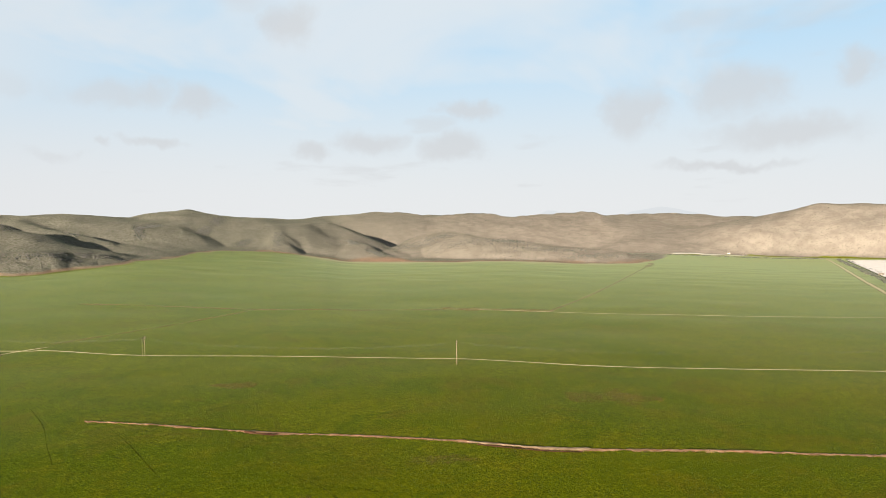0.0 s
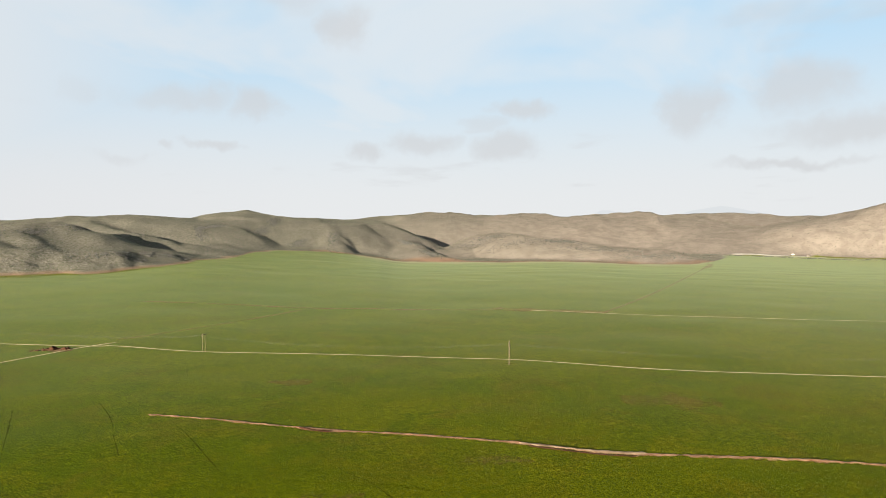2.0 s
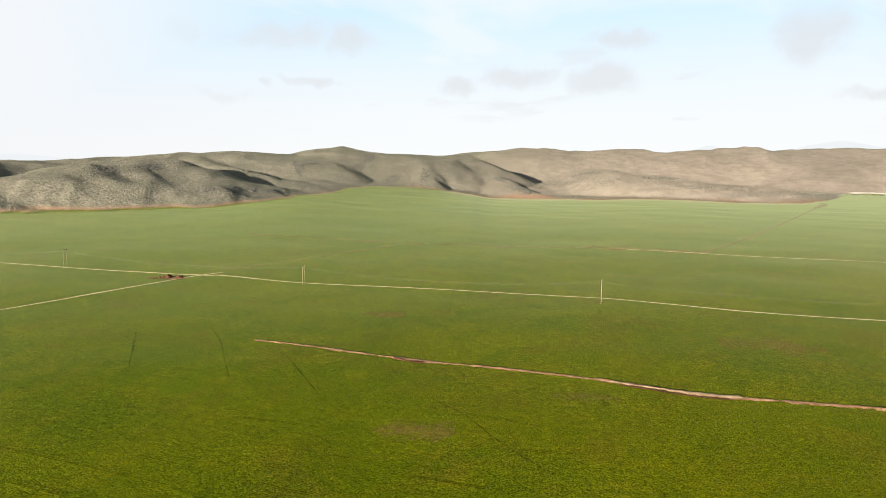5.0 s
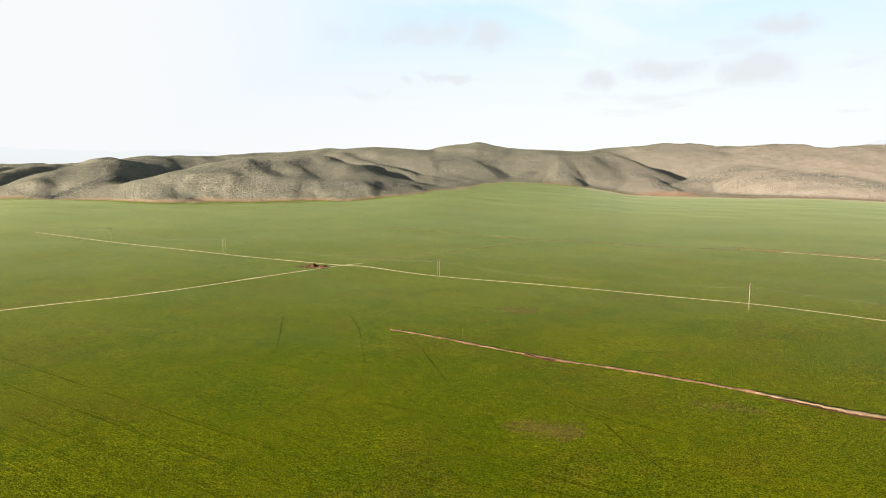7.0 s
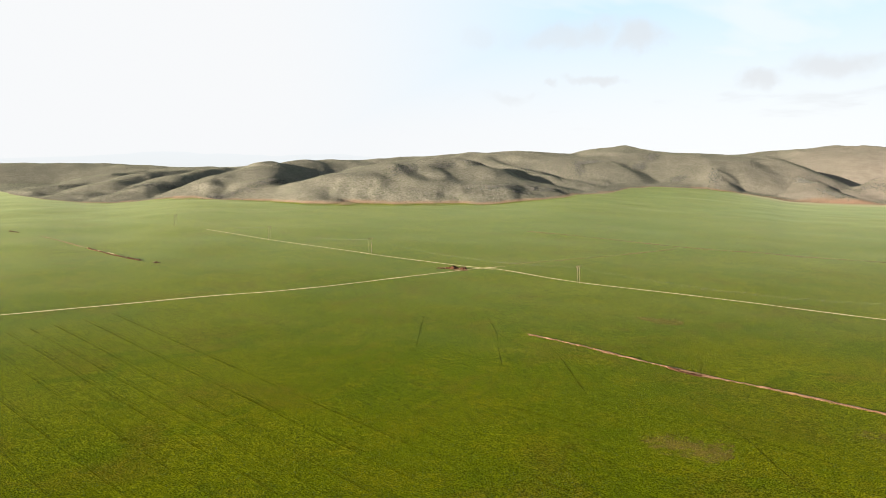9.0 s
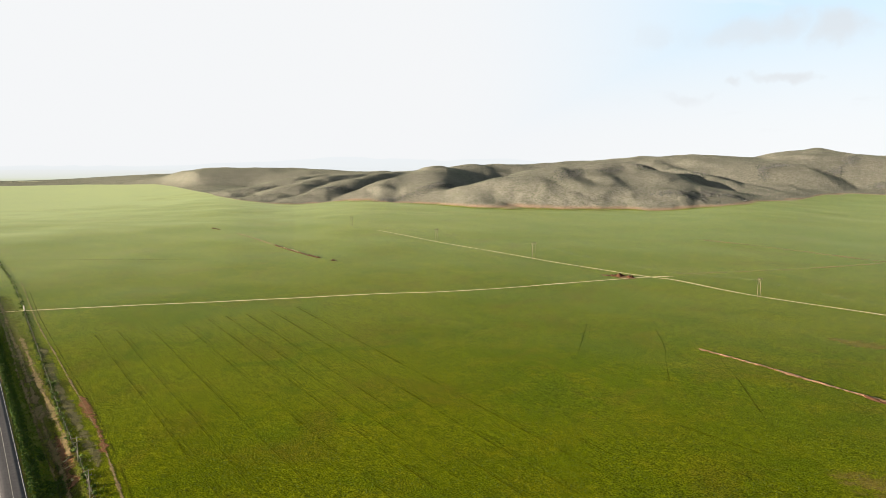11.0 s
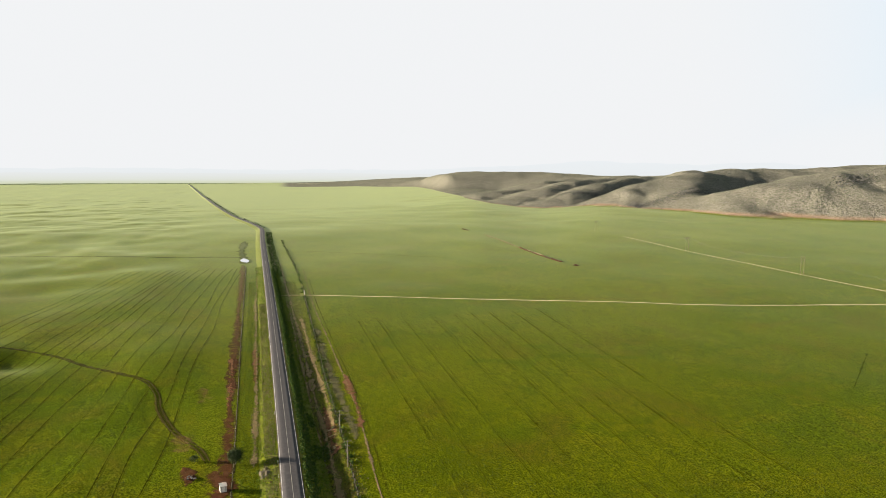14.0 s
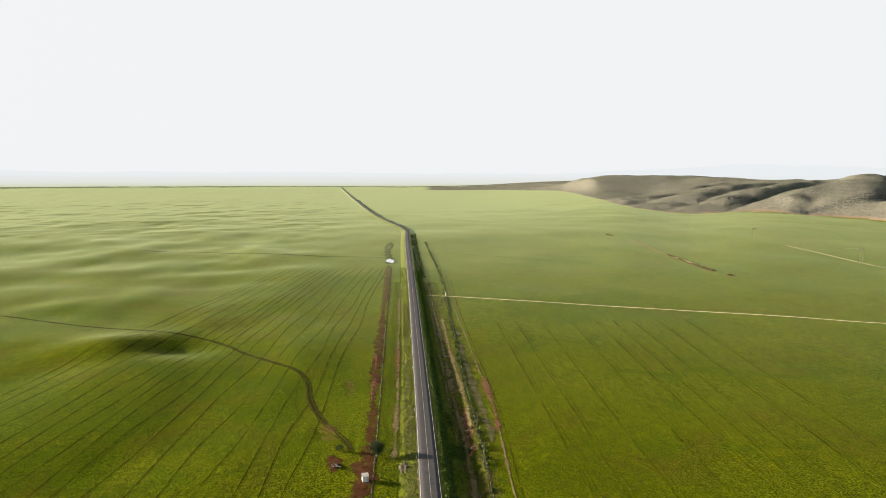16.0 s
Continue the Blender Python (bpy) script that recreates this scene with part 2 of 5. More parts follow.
def finish(T, color, rough=0.85, height=None, bump=0.3, dist=0.1, alpha=None, haze_gloss=0.0, bare=None, **more):
    """Gloss that shows only at a flat angle imitates the haze of distance."""
    ins = {"Base Color": color if isinstance(color, bpy.types.NodeSocket) else (*color, 1), "Roughness": rough}
    if height is not None:
        ins["Normal"] = T.node("ShaderNodeBump", {"Strength": bump, "Distance": dist, "Height": height}).outputs[0]
    if alpha is not None:
        ins["Alpha"] = alpha
    ins.update({k.replace("_", " "): v for k, v in more.items()})
    b = T.node("ShaderNodeBsdfPrincipled", ins)
    out = b.outputs[0]
    if haze_gloss:
        gloss = T.node("ShaderNodeBsdfAnisotropic", {"Color": (0.90, 0.97, 0.58, 1), "Roughness": 0.45}, distribution="MULTI_GGX").outputs[0]
        flat = T.node("ShaderNodeLayerWeight", {"Blend": 0.5}).outputs["Facing"]
        share = T.math("MINIMUM", T.math("MULTIPLY", T.math("POWER", flat, 11.0), haze_gloss), 0.36)
        if alpha is not None:
            share = T.math("MULTIPLY", share, alpha)
        if bare is not None:
            share = T.math("MULTIPLY", share, T.span(bare, 0.0, 0.5, 1.0, 0.12))
        out = T.node("ShaderNodeMixShader", {0: share, 1: out, 2: gloss}).outputs[0]
    T.node("ShaderNodeOutputMaterial", {"Surface": out})


def place(T):
    return T.node("ShaderNodeNewGeometry").outputs["Position"]


def crop_color(T, pos):
    """Young cereal: greens that vary from lump to lump, thin yellowing and bare reddish patches."""
    wide = T.noise(pos, 0.006, 4.0, 0.6, 0.4)
    mid = T.noise(pos, 0.045, 5.0, 0.65, 0.3)
    clump = T.noise(pos, 0.3, 4.0, 0.7)
    fine = T.noise(pos, 1.9, 4.0, 0.75)
    c = T.mix(T.span(wide, 0.38, 0.62), (0.0595, 0.0981, 0.0014), (0.1224, 0.1367, 0.0023))
    c = T.mix(T.math("MULTIPLY", T.span(mid, 0.46, 0.66), 0.6), c, (0.162, 0.1427, 0.0048))
    c = T.mix(T.math("MULTIPLY", T.span(T.noise(pos, 0.021, 5.0, 0.65, 0.8), 0.50, 0.66), 0.7), c, (0.1125, 0.0743, 0.0106))
    c = T.mix(T.math("MULTIPLY", T.span(T.noise(pos, 0.031, 4.0, 0.6, 1.1), 0.53, 0.68), 0.65), c, (0.0347, 0.0773, 0.0014))
    c = T.mix(T.math("MULTIPLY", T.span(clump, 0.40, 0.60, 1.0, 0.0), 0.5), c, (0.0298, 0.0446, 0.001))
    c = T.mix(T.span(fine, 0.40, 0.60), T.mix(0.78, c, (0.0166, 0.026, 0.0007)), T.mix(0.3, c, (0.2071, 0.2435, 0.0127)))
    return c, T.math("ADD", fine, clump), mid


def make_ground():
    m, T = material("crops_and_scrub")
    pos = place(T)
    crop, fine, mid = crop_color(T, pos)
    scrub = T.node("ShaderNodeAttribute", attribute_name="scrub").outputs["Fac"]
    soil = T.mix(T.span(T.noise(pos, 0.02, 5.0, 0.6), 0.35, 0.7), (0.1075, 0.1011, 0.0819), (0.1485, 0.1357, 0.1101))
    soil = T.mix(T.span(T.noise(pos, 0.22, 4.0, 0.7), 0.42, 0.62), soil, (0.0768, 0.0768, 0.0538))
    soil = T.mix(T.span(T.noise(pos, 0.55, 2.0, 0.6), 0.60, 0.72), soil, (0.2176, 0.1984, 0.1715))
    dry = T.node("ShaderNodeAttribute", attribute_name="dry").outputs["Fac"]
    # eastern hills: dry tan ground, lightened further in place of haze
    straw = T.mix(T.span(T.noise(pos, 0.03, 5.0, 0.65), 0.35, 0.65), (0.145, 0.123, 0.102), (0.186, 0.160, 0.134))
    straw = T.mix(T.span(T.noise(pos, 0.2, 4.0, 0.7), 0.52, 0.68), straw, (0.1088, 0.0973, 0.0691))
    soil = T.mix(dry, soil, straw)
    # yellower eastern crop: the glow opposite the sun put into its colour
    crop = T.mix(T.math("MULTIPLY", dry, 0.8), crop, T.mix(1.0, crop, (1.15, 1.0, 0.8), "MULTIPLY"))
    earth = T.mix(T.noise(pos, 0.1, 4.0, 0.6), (0.1728, 0.105, 0.0666), (0.2368, 0.151, 0.0998))
    bare = T.node("ShaderNodeAttribute", attribute_name="red").outputs["Fac"]
    ragged = T.math("MULTIPLY", scrub, T.math("ADD", T.math("MULTIPLY", T.noise(pos, 0.05, 4.0, 0.7), 1.2), 0.4))
    c = T.mix(T.span(ragged, 0.05, 0.30), crop, soil)
    c = T.mix(T.span(T.math("MULTIPLY", bare, T.math("ADD", T.noise(pos, 0.035, 5.0, 0.7), 0.45)), 0.22, 0.75, 0.0, 0.85), c, earth)
    height = T.math("ADD", fine, T.math("MULTIPLY", T.noise(pos, 0.25, 3.0, 0.6), T.math("ADD", T.math("MULTIPLY", scrub, 2.5), 1.0)))
    finish(T, c, 0.9, height, 1.0, 0.8, Specular_IOR_Level=0.0, haze_gloss=0.68, bare=scrub)
    return m


def make_soil(name, a, b, soft=True, patchy=0.5, most=0.92):
    m, T = material(name)
    pos = place(T)
    n = T.noise(pos, 0.35, 5.0, 0.65)
    c = T.mix(T.span(n, 0.3, 0.7), a, b)
    c = T.mix(T.math("MULTIPLY", T.span(T.noise(pos, 2.2, 3.0, 0.6), 0.5, 0.75), 0.4), c, tuple(v * 1.35 for v in b))
    alpha = None
    if soft:
        across = T.node("ShaderNodeAttribute", attribute_name="across").outputs["Fac"]
        edge = T.math("SUBTRACT", 1.0, T.math("ABSOLUTE", across))
        grown = T.math("ADD", T.math("MULTIPLY", edge, 1.0), T.math("MULTIPLY", T.math("SUBTRACT", T.noise(pos, 0.32, 5.0, 0.75), 0.5), 5.0 * patchy))
        grown = T.math("ADD", grown, T.math("MULTIPLY", T.math("SUBTRACT", T.noise(pos, 0.045, 3.0, 0.6), 0.5), 2.5 * patchy))
        alpha = T.span(grown, 0.05, 0.75, 0.0, most)
    finish(T, c, 0.95, n, 0.5, 0.15, alpha, Specular_IOR_Level=0.0, haze_gloss=0.68)
    return m


def make_leaf(name, dark, light, dry=None, gloss=0.7):
    m, T = material(name)
    pos = place(T)
    per = T.node("ShaderNodeNewGeometry").outputs["Random Per Island"]
    c = T.mix(per, dark, light)
    if dry:
        c = T.mix(T.span(per, 0.90, 0.97), c, dry)
    n = T.noise(pos, 1.7, 3.0, 0.7)
    c = T.mix(T.span(n, 0.35, 0.65), T.mix(0.5, c, (0.0104, 0.0122, 0.0052)), c)
    finish(T, c, gloss, n, 0.8, 0.4, Sheen_Weight=0.03, Sheen_Roughness=0.5, Specular_IOR_Level=0.05)
    return m


def make_plain(name, a, b, scale=2.0, rough=0.7, metal=0.0, bump=0.2):
    m, T = material(name)
    pos = place(T)
    n = T.noise(pos, scale, 5.0, 0.6)
    c = T.mix(T.span(n, 0.3, 0.7), a, b)
    finish(T, c, rough, n, bump, 0.05, Metallic=metal)
    return m


def make_asphalt():
    m, T = material("asphalt")
    pos = place(T)
    across = T.node("ShaderNodeAttribute", attribute_name="across").outputs["Fac"]
    n = T.noise(pos, 0.8, 5.0, 0.7)
    c = T.mix(T.span(n, 0.3, 0.7), (0.0346, 0.0314, 0.0314), (0.055, 0.0499, 0.0486))
    wheel = T.span(T.math("ABSOLUTE", T.math("SUBTRACT", T.math("ABSOLUTE", across), 0.5)), 0.05, 0.22, 0.35, 0.0)
    c = T.mix(wheel, c, (0.064, 0.0589, 0.0563))
    finish(T, c, 0.8, T.noise(pos, 6.0, 3.0, 0.6), 0.25, 0.02, Specular_IOR_Level=0.15)
    return m


def make_paint(name, tint):
    m, T = material(name)
    n = T.noise(place(T), 0.8, 5.0, 0.7)
    finish(T, T.mix(T.span(n, 0.35, 0.75), tint, tuple(v * 0.62 for v in tint)), 0.6)
    return m


def make_water():
    m, T = material("still_water")
    n = T.noise(place(T), 0.6, 2.0, 0.5)
    finish(T, (0.704, 0.704, 0.6784), 0.04, n, 0.03, 0.02, IOR=1.33, Specular_IOR_Level=1.0, Metallic=0.9)
    return m


GROUND = make_ground()
RED = make_soil("red_earth", (0.1024, 0.0474, 0.023), (0.1664, 0.0819, 0.0435), patchy=0.85, most=0.85)
DARKRED = make_soil("damp_red_earth", (0.0422, 0.016, 0.0077), (0.0922, 0.041, 0.0205), patchy=1.0, most=0.8)
PALE = make_soil("pale_dirt_and_water_glint", (0.384, 0.3136, 0.1664), (0.512, 0.4288, 0.256), patchy=0.12)
TAN = make_soil("dry_verge_earth", (0.128, 0.0934, 0.0435), (0.2048, 0.1472, 0.0742), patchy=0.9, most=0.8)
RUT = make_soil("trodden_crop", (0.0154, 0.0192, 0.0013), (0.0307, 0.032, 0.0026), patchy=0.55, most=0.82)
PATH_AND_SHADE = make_soil("trodden_path_and_fence_shade", (0.0333, 0.0282, 0.0064), (0.0614, 0.0461, 0.0141), patchy=0.6, most=0.85)
# sunlit rim of a wheel rut, painted as a brighter strip
LIT_RIM = make_soil("lit_rim_beside_rut", (0.096, 0.1126, 0.0038), (0.128, 0.1408, 0.0064), patchy=0.6, most=0.5)
FAINT = make_soil("pressed_crop", (0.0256, 0.0307, 0.0015), (0.0461, 0.0486, 0.0038), patchy=0.9, most=0.24)
TRAIL = make_soil("trodden_trail", (0.018, 0.022, 0.002), (0.032, 0.034, 0.004), patchy=0.9, most=0.42)
GRAVEL = make_soil("pale_stony_ground", (0.34, 0.31, 0.27), (0.44, 0.41, 0.36), patchy=0.4)
DITCH = make_soil("ditch_earth", (0.185, 0.088, 0.042), (0.300, 0.185, 0.110), patchy=0.4)
PINK = make_soil("dry_pinkish_dirt", (0.256, 0.1728, 0.1024), (0.3584, 0.256, 0.16), patchy=0.2)
THIN = make_soil("thin_crop", (0.2176, 0.1344, 0.0512), (0.2944, 0.1984, 0.087), patchy=1.0, most=0.45)
SPECKLE = make_soil("speckled_bare_earth", (0.1664, 0.096, 0.0282), (0.2304, 0.1472, 0.0538), patchy=1.6, most=0.30)
FADED = make_soil("faded_pinkish_track", (0.20, 0.115, 0.062), (0.28, 0.175, 0.105), patchy=0.9, most=0.6)
HEAP = make_soil("dug_red_earth", (0.026, 0.012, 0.007), (0.058, 0.028, 0.016), soft=False)
VERGE = make_leaf("verge_grass", (0.064, 0.1152, 0.0026), (0.1472, 0.192, 0.0077))
WEED = make_leaf("roadside_weeds", (0.026, 0.056, 0.005), (0.068, 0.112, 0.010))
STRAW = make_leaf("dry_straw", (0.1216, 0.105, 0.0384), (0.2176, 0.192, 0.0794))
SCRUB = make_leaf("grey_green_scrub", (0.0384, 0.0435, 0.0307), (0.096, 0.0986, 0.0742), (0.1408, 0.1331, 0.1088))
BRUSH = make_leaf("dead_brushwood", (0.0384, 0.032, 0.0179), (0.096, 0.0794, 0.0461))
TREE_LEAF = make_leaf("dark_tree_leaf", (0.0139, 0.0261, 0.007), (0.0348, 0.0522, 0.0122))
SHADE_THORN = make_leaf("shade_dark_thorn_scrub", (0.0205, 0.0256, 0.0166), (0.0512, 0.055, 0.0384))
ROCK = make_plain("weathered_rock", (0.0307, 0.0294, 0.0269), (0.0794, 0.073, 0.064), 0.7, 0.9)

def make_bank():
    m, T = material("bank_grass")
    pos = place(T)
    crop, fine, mid = crop_color(T, pos)
    c = T.mix(T.math("MULTIPLY", T.span(T.noise(pos, 0.25, 5.0, 0.7), 0.40, 0.65), 0.5), T.mix(0.35, crop, (0.0896, 0.1075, 0.0128)), (0.1152, 0.0973, 0.041))
    finish(T, c, 0.9, fine, 1.0, 0.4, Specular_IOR_Level=0.0, haze_gloss=0.5)
    return m


BANKGRASS = make_bank()
ASPHALT = make_asphalt()
WHITE = make_paint("white_road_paint", (0.5376, 0.512, 0.4608))
YELLOW = make_paint("worn_centre_paint", (0.3072, 0.288, 0.2304))
WOOD = make_plain("weathered_pole_wood", (0.0768, 0.0563, 0.032), (0.128, 0.0973, 0.0576), 3.0, 0.85)
GREYWOOD = make_plain("grey_fence_wood", (0.0768, 0.0614, 0.0461), (0.1472, 0.1254, 0.096), 4.0, 0.9)
WIRE = make_plain("dull_cable", (0.064, 0.064, 0.0538), (0.096, 0.096, 0.0794), 1.0, 0.7)
PORCELAIN = make_plain("brown_porcelain", (0.1393, 0.087, 0.0609), (0.1915, 0.1219, 0.087), 5.0, 0.25)
LIME = make_plain("limewashed_block", (0.3328, 0.3008, 0.256), (0.4608, 0.4224, 0.3648), 1.5, 0.9)
SHEET = make_plain("galvanised_sheet", (0.5491, 0.5192, 0.4792), (0.6989, 0.6589, 0.599), 1.0, 0.45, 0.3)
PLASTIC = make_plain("white_crop_cover", (0.619, 0.5591, 0.4992), (0.7388, 0.6689, 0.599), 0.05, 0.6)
DARK = make_plain("dark_opening", (0.0174, 0.0157, 0.0131), (0.0348, 0.0305, 0.0261), 2.0, 0.9)
WATER = make_water()


# ---- mesh helpers ----
def mesh_object(name, verts, faces, mat, parent=None, label="", flat=False, attrs=None):
    me = bpy.data.meshes.new(name)
    verts = np.asarray(verts, dtype=np.float32)
    faces = np.asarray(faces, dtype=np.int32)
    k = faces.shape[1]
    me.vertices.add(len(verts))
    me.vertices.foreach_set("co", verts.ravel())
    me.loops.add(faces.size)
    me.loops.foreach_set("vertex_index", faces.ravel())
    me.polygons.add(len(faces))
    me.polygons.foreach_set("loop_start", np.arange(0, faces.size, k, dtype=np.int32))
    me.update(calc_edges=True)
    me.polygons.foreach_set("use_smooth", np.full(len(faces), not flat))
    for key, values in (attrs or {}).items():
        me.attributes.new(key, "FLOAT", "POINT").data.foreach_set("value", np.asarray(values, dtype=np.float32))
    me.materials.append(mat)
    me.validate()
    ob = new(name, me)
    ob.parent = parent
    if label:
        tagged(ob, label)
    return ob


def part(name, bm, mat, parent, label="", smooth_faces=False):
    me = bpy.data.meshes.new(name)
    bm.to_mesh(me)
    bm.free()
    for p in me.polygons:
        p.use_smooth = smooth_faces
    me.materials.append(mat)
    ob = new(name, me)
    ob.parent = parent
    if label:
        tagged(ob, label)
    return ob


def thing(name, at, label, category, group="", turn=0.0):
    ob = new(name)
    ob.matrix_world = pose(*at, 0, 0, turn)
    return tagged(ob, label, category, group)


def box(bm, x, y, z, w, d, h, bevel=0.0, turn=None):
    r = bmesh.ops.create_cube(bm, size=1.0, matrix=Matrix.LocRotScale((x, y, z), turn, (w, d, h)))
    if bevel:
        es = {e for v in r["verts"] for e in v.link_edges}
        bmesh.ops.bevel(bm, geom=list(es), offset=bevel, segments=1, affect="EDGES")
    return r["verts"]


def rod(bm, a, b, r1, r2, sides=8):
    a, b = Vector(a), Vector(b)
    q = (b - a).to_track_quat("Z", "Y")
    bmesh.ops.create_cone(bm, cap_ends=True, segments=sides, radius1=r1, radius2=r2, depth=(b - a).length,
                          matrix=Matrix.Translation((a + b) / 2) @ q.to_matrix().to_4x4())


def glide(pts, step):
    """A smooth line through points of the plan, with a point every step metres."""
    p = np.array([pts[0]] + list(pts) + [pts[-1]], dtype=float)
    out = []
    for k in range(1, len(p) - 2):
        n = max(2, int(np.hypot(*(p[k + 1] - p[k])[:2]) / step))
        for s in np.arange(n) / n:
            out.append(0.5 * (2 * p[k] + (p[k + 1] - p[k - 1]) * s + (2 * p[k - 1] - 5 * p[k] + 4 * p[k + 1] - p[k + 2]) * s * s
                              + (3 * p[k] - p[k - 1] - 3 * p[k + 1] + p[k + 2]) * s ** 3))
    return np.array(out + [p[-2]])


def sideways(line):
    g = np.gradient(line, axis=0)
    g /= np.maximum(np.hypot(g[:, 0], g[:, 1]), 1e-6)[:, None]
    return np.stack([-g[:, 1], g[:, 0]], 1)


def grid_faces(rows, cols):
    i = np.arange(rows - 1)[:, None] * cols + np.arange(cols - 1)[None, :]
    return np.stack([i, i + cols, i + cols + 1, i + 1], -1).reshape(-1, 4)


# ---- the ground: one sheet from under the aircraft to the horizon ----
FINE = np.arange(-42.0, 122.0, 0.16)
ANGLES = np.concatenate([FINE, np.arange(122.0, 318.0, 2.0)])
RINGS = np.concatenate([np.geomspace(40, 1080, 150), np.arange(1090, 2150, 7.0), np.geomspace(2160, 4880, 60)])
GX = -RINGS[:, None] * np.sin(np.radians(ANGLES))[None, :]
GY = RINGS[:, None] * np.cos(np.radians(ANGLES))[None, :]
GZ, GS, GR = land(GX, GY)


def ground_at(x, y):
    """Height of the ground's mesh."""
    x, y = np.asarray(x, dtype=float), np.asarray(y, dtype=float)
    b = (np.degrees(np.arctan2(-x, y)) + 42.0) % 360.0 - 42.0
    r = np.clip(np.hypot(x, y), RINGS[0], RINGS[-1] - 1)
    i = np.clip(np.searchsorted(RINGS, r) - 1, 0, len(RINGS) - 2)
    j = np.clip(np.searchsorted(ANGLES, b) - 1, 0, len(ANGLES) - 2)
    u = (r - RINGS[i]) / (RINGS[i + 1] - RINGS[i])
    v = np.clip((b - ANGLES[j]) / (ANGLES[j + 1] - ANGLES[j]), 0, 1)
    return (GZ[i, j] * (1 - v) + GZ[i, j + 1] * v) * (1 - u) + (GZ[i + 1, j] * (1 - v) + GZ[i + 1, j + 1] * v) * u


def build_ground():
    n, k = GX.shape
    verts = np.stack([GX, GY, GZ], -1).reshape(-1, 3)
    i = np.arange(n - 1)[:, None] * k
    j = np.arange(k)[None, :]
    q = (j + 1) % k
    faces = np.stack([i + j, i + q, i + k + q, i + k + j], -1).reshape(-1, 4)
    faces = faces[:, ::-1]
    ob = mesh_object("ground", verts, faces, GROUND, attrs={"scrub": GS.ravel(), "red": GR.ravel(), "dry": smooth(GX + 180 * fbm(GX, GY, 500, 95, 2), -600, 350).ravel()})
    tagged(ob, "green young crop on a gently rolling plain below stony scrub hills", "ground", kind="structure")
    j = np.arange(0, k)
    cap_v = np.concatenate([verts[:k], [[0, 0, verts[:k, 2].mean()]]])
    cap = mesh_object("ground", cap_v, np.stack([(j + 1) % k, j, np.full(k, k)], -1), GROUND, parent=ob, attrs={"scrub": np.zeros(k + 1), "dry": np.zeros(k + 1)})
    return ob


build_ground()


def strip(name, pts, width, mat, label, category="track", lift=0.06, ragged=0.25, step=4.0, seed=1, cols=6, parent=None, bank=0.0):
    """A worn band on the ground along a line of the plan; bank heaps it up unevenly."""
    line = glide(pts, step)
    side = sideways(line)
    s = np.linspace(-1, 1, cols)
    length = np.arange(len(line)) * step
    half = width / 2 * (1 + ragged * vnoise(length, length * 0, 14, seed) + 0.5 * ragged * vnoise(length, length * 0, 5, seed + 1))
    taper = np.clip(np.minimum(np.arange(len(line)), np.arange(len(line))[::-1]) / 3, 0.05, 1)
    wander = width * 0.3 * ragged * vnoise(length, length * 0, 30, seed + 2)
    off = s[None, :] * (half * taper)[:, None] + wander[:, None]
    x = line[:, :1] + side[:, :1] * off
    y = line[:, 1:2] + side[:, 1:2] * off
    z = ground_at(x, y) + lift * (0.4 + 0.6 * (1 - s * s))[None, :] + lift * (np.hypot(x, y) / 400)
    if bank:
        z = z + bank * (np.abs(vnoise(x, y, 3.1, seed + 5)) + 0.4 * np.abs(vnoise(x, y, 1.3, seed + 6))) * (1 - s * s)[None, :]
    across = np.repeat(s[None, :], len(line), 0)
    ob = mesh_object(name, np.stack([x, y, z], -1).reshape(-1, 3), grid_faces(len(line), cols), mat, parent, attrs={"across": across.ravel()})
    if parent is None:
        tagged(ob, label, category, kind="structure")
    return ob


def sweep(name, line, profile, mat, base, parent=None, label="", category="", seed=0, rough=0.0):
    """A band with a cross section (offset, height) carried along a line; base: heights along it."""
    side = sideways(line)
    off = np.array([p[0] for p in profile])
    up = np.array([p[1] for p in profile])
    x = line[:, :1] + side[:, :1] * off
    y = line[:, 1:2] + side[:, 1:2] * off
    z = base[:, None] + up[None, :] + (rough * vnoise(x, y, 2.3, seed + 3) if rough else 0)
    ends = np.abs(off).max()
    ob = mesh_object(name, np.stack([x, y, z], -1).reshape(-1, 3), grid_faces(len(line), len(profile)), mat, parent,
                     attrs={"across": np.repeat((off / ends)[None, :], len(line), 0).ravel()})
    if category:
        tagged(ob, label, category, kind="structure")
    return ob


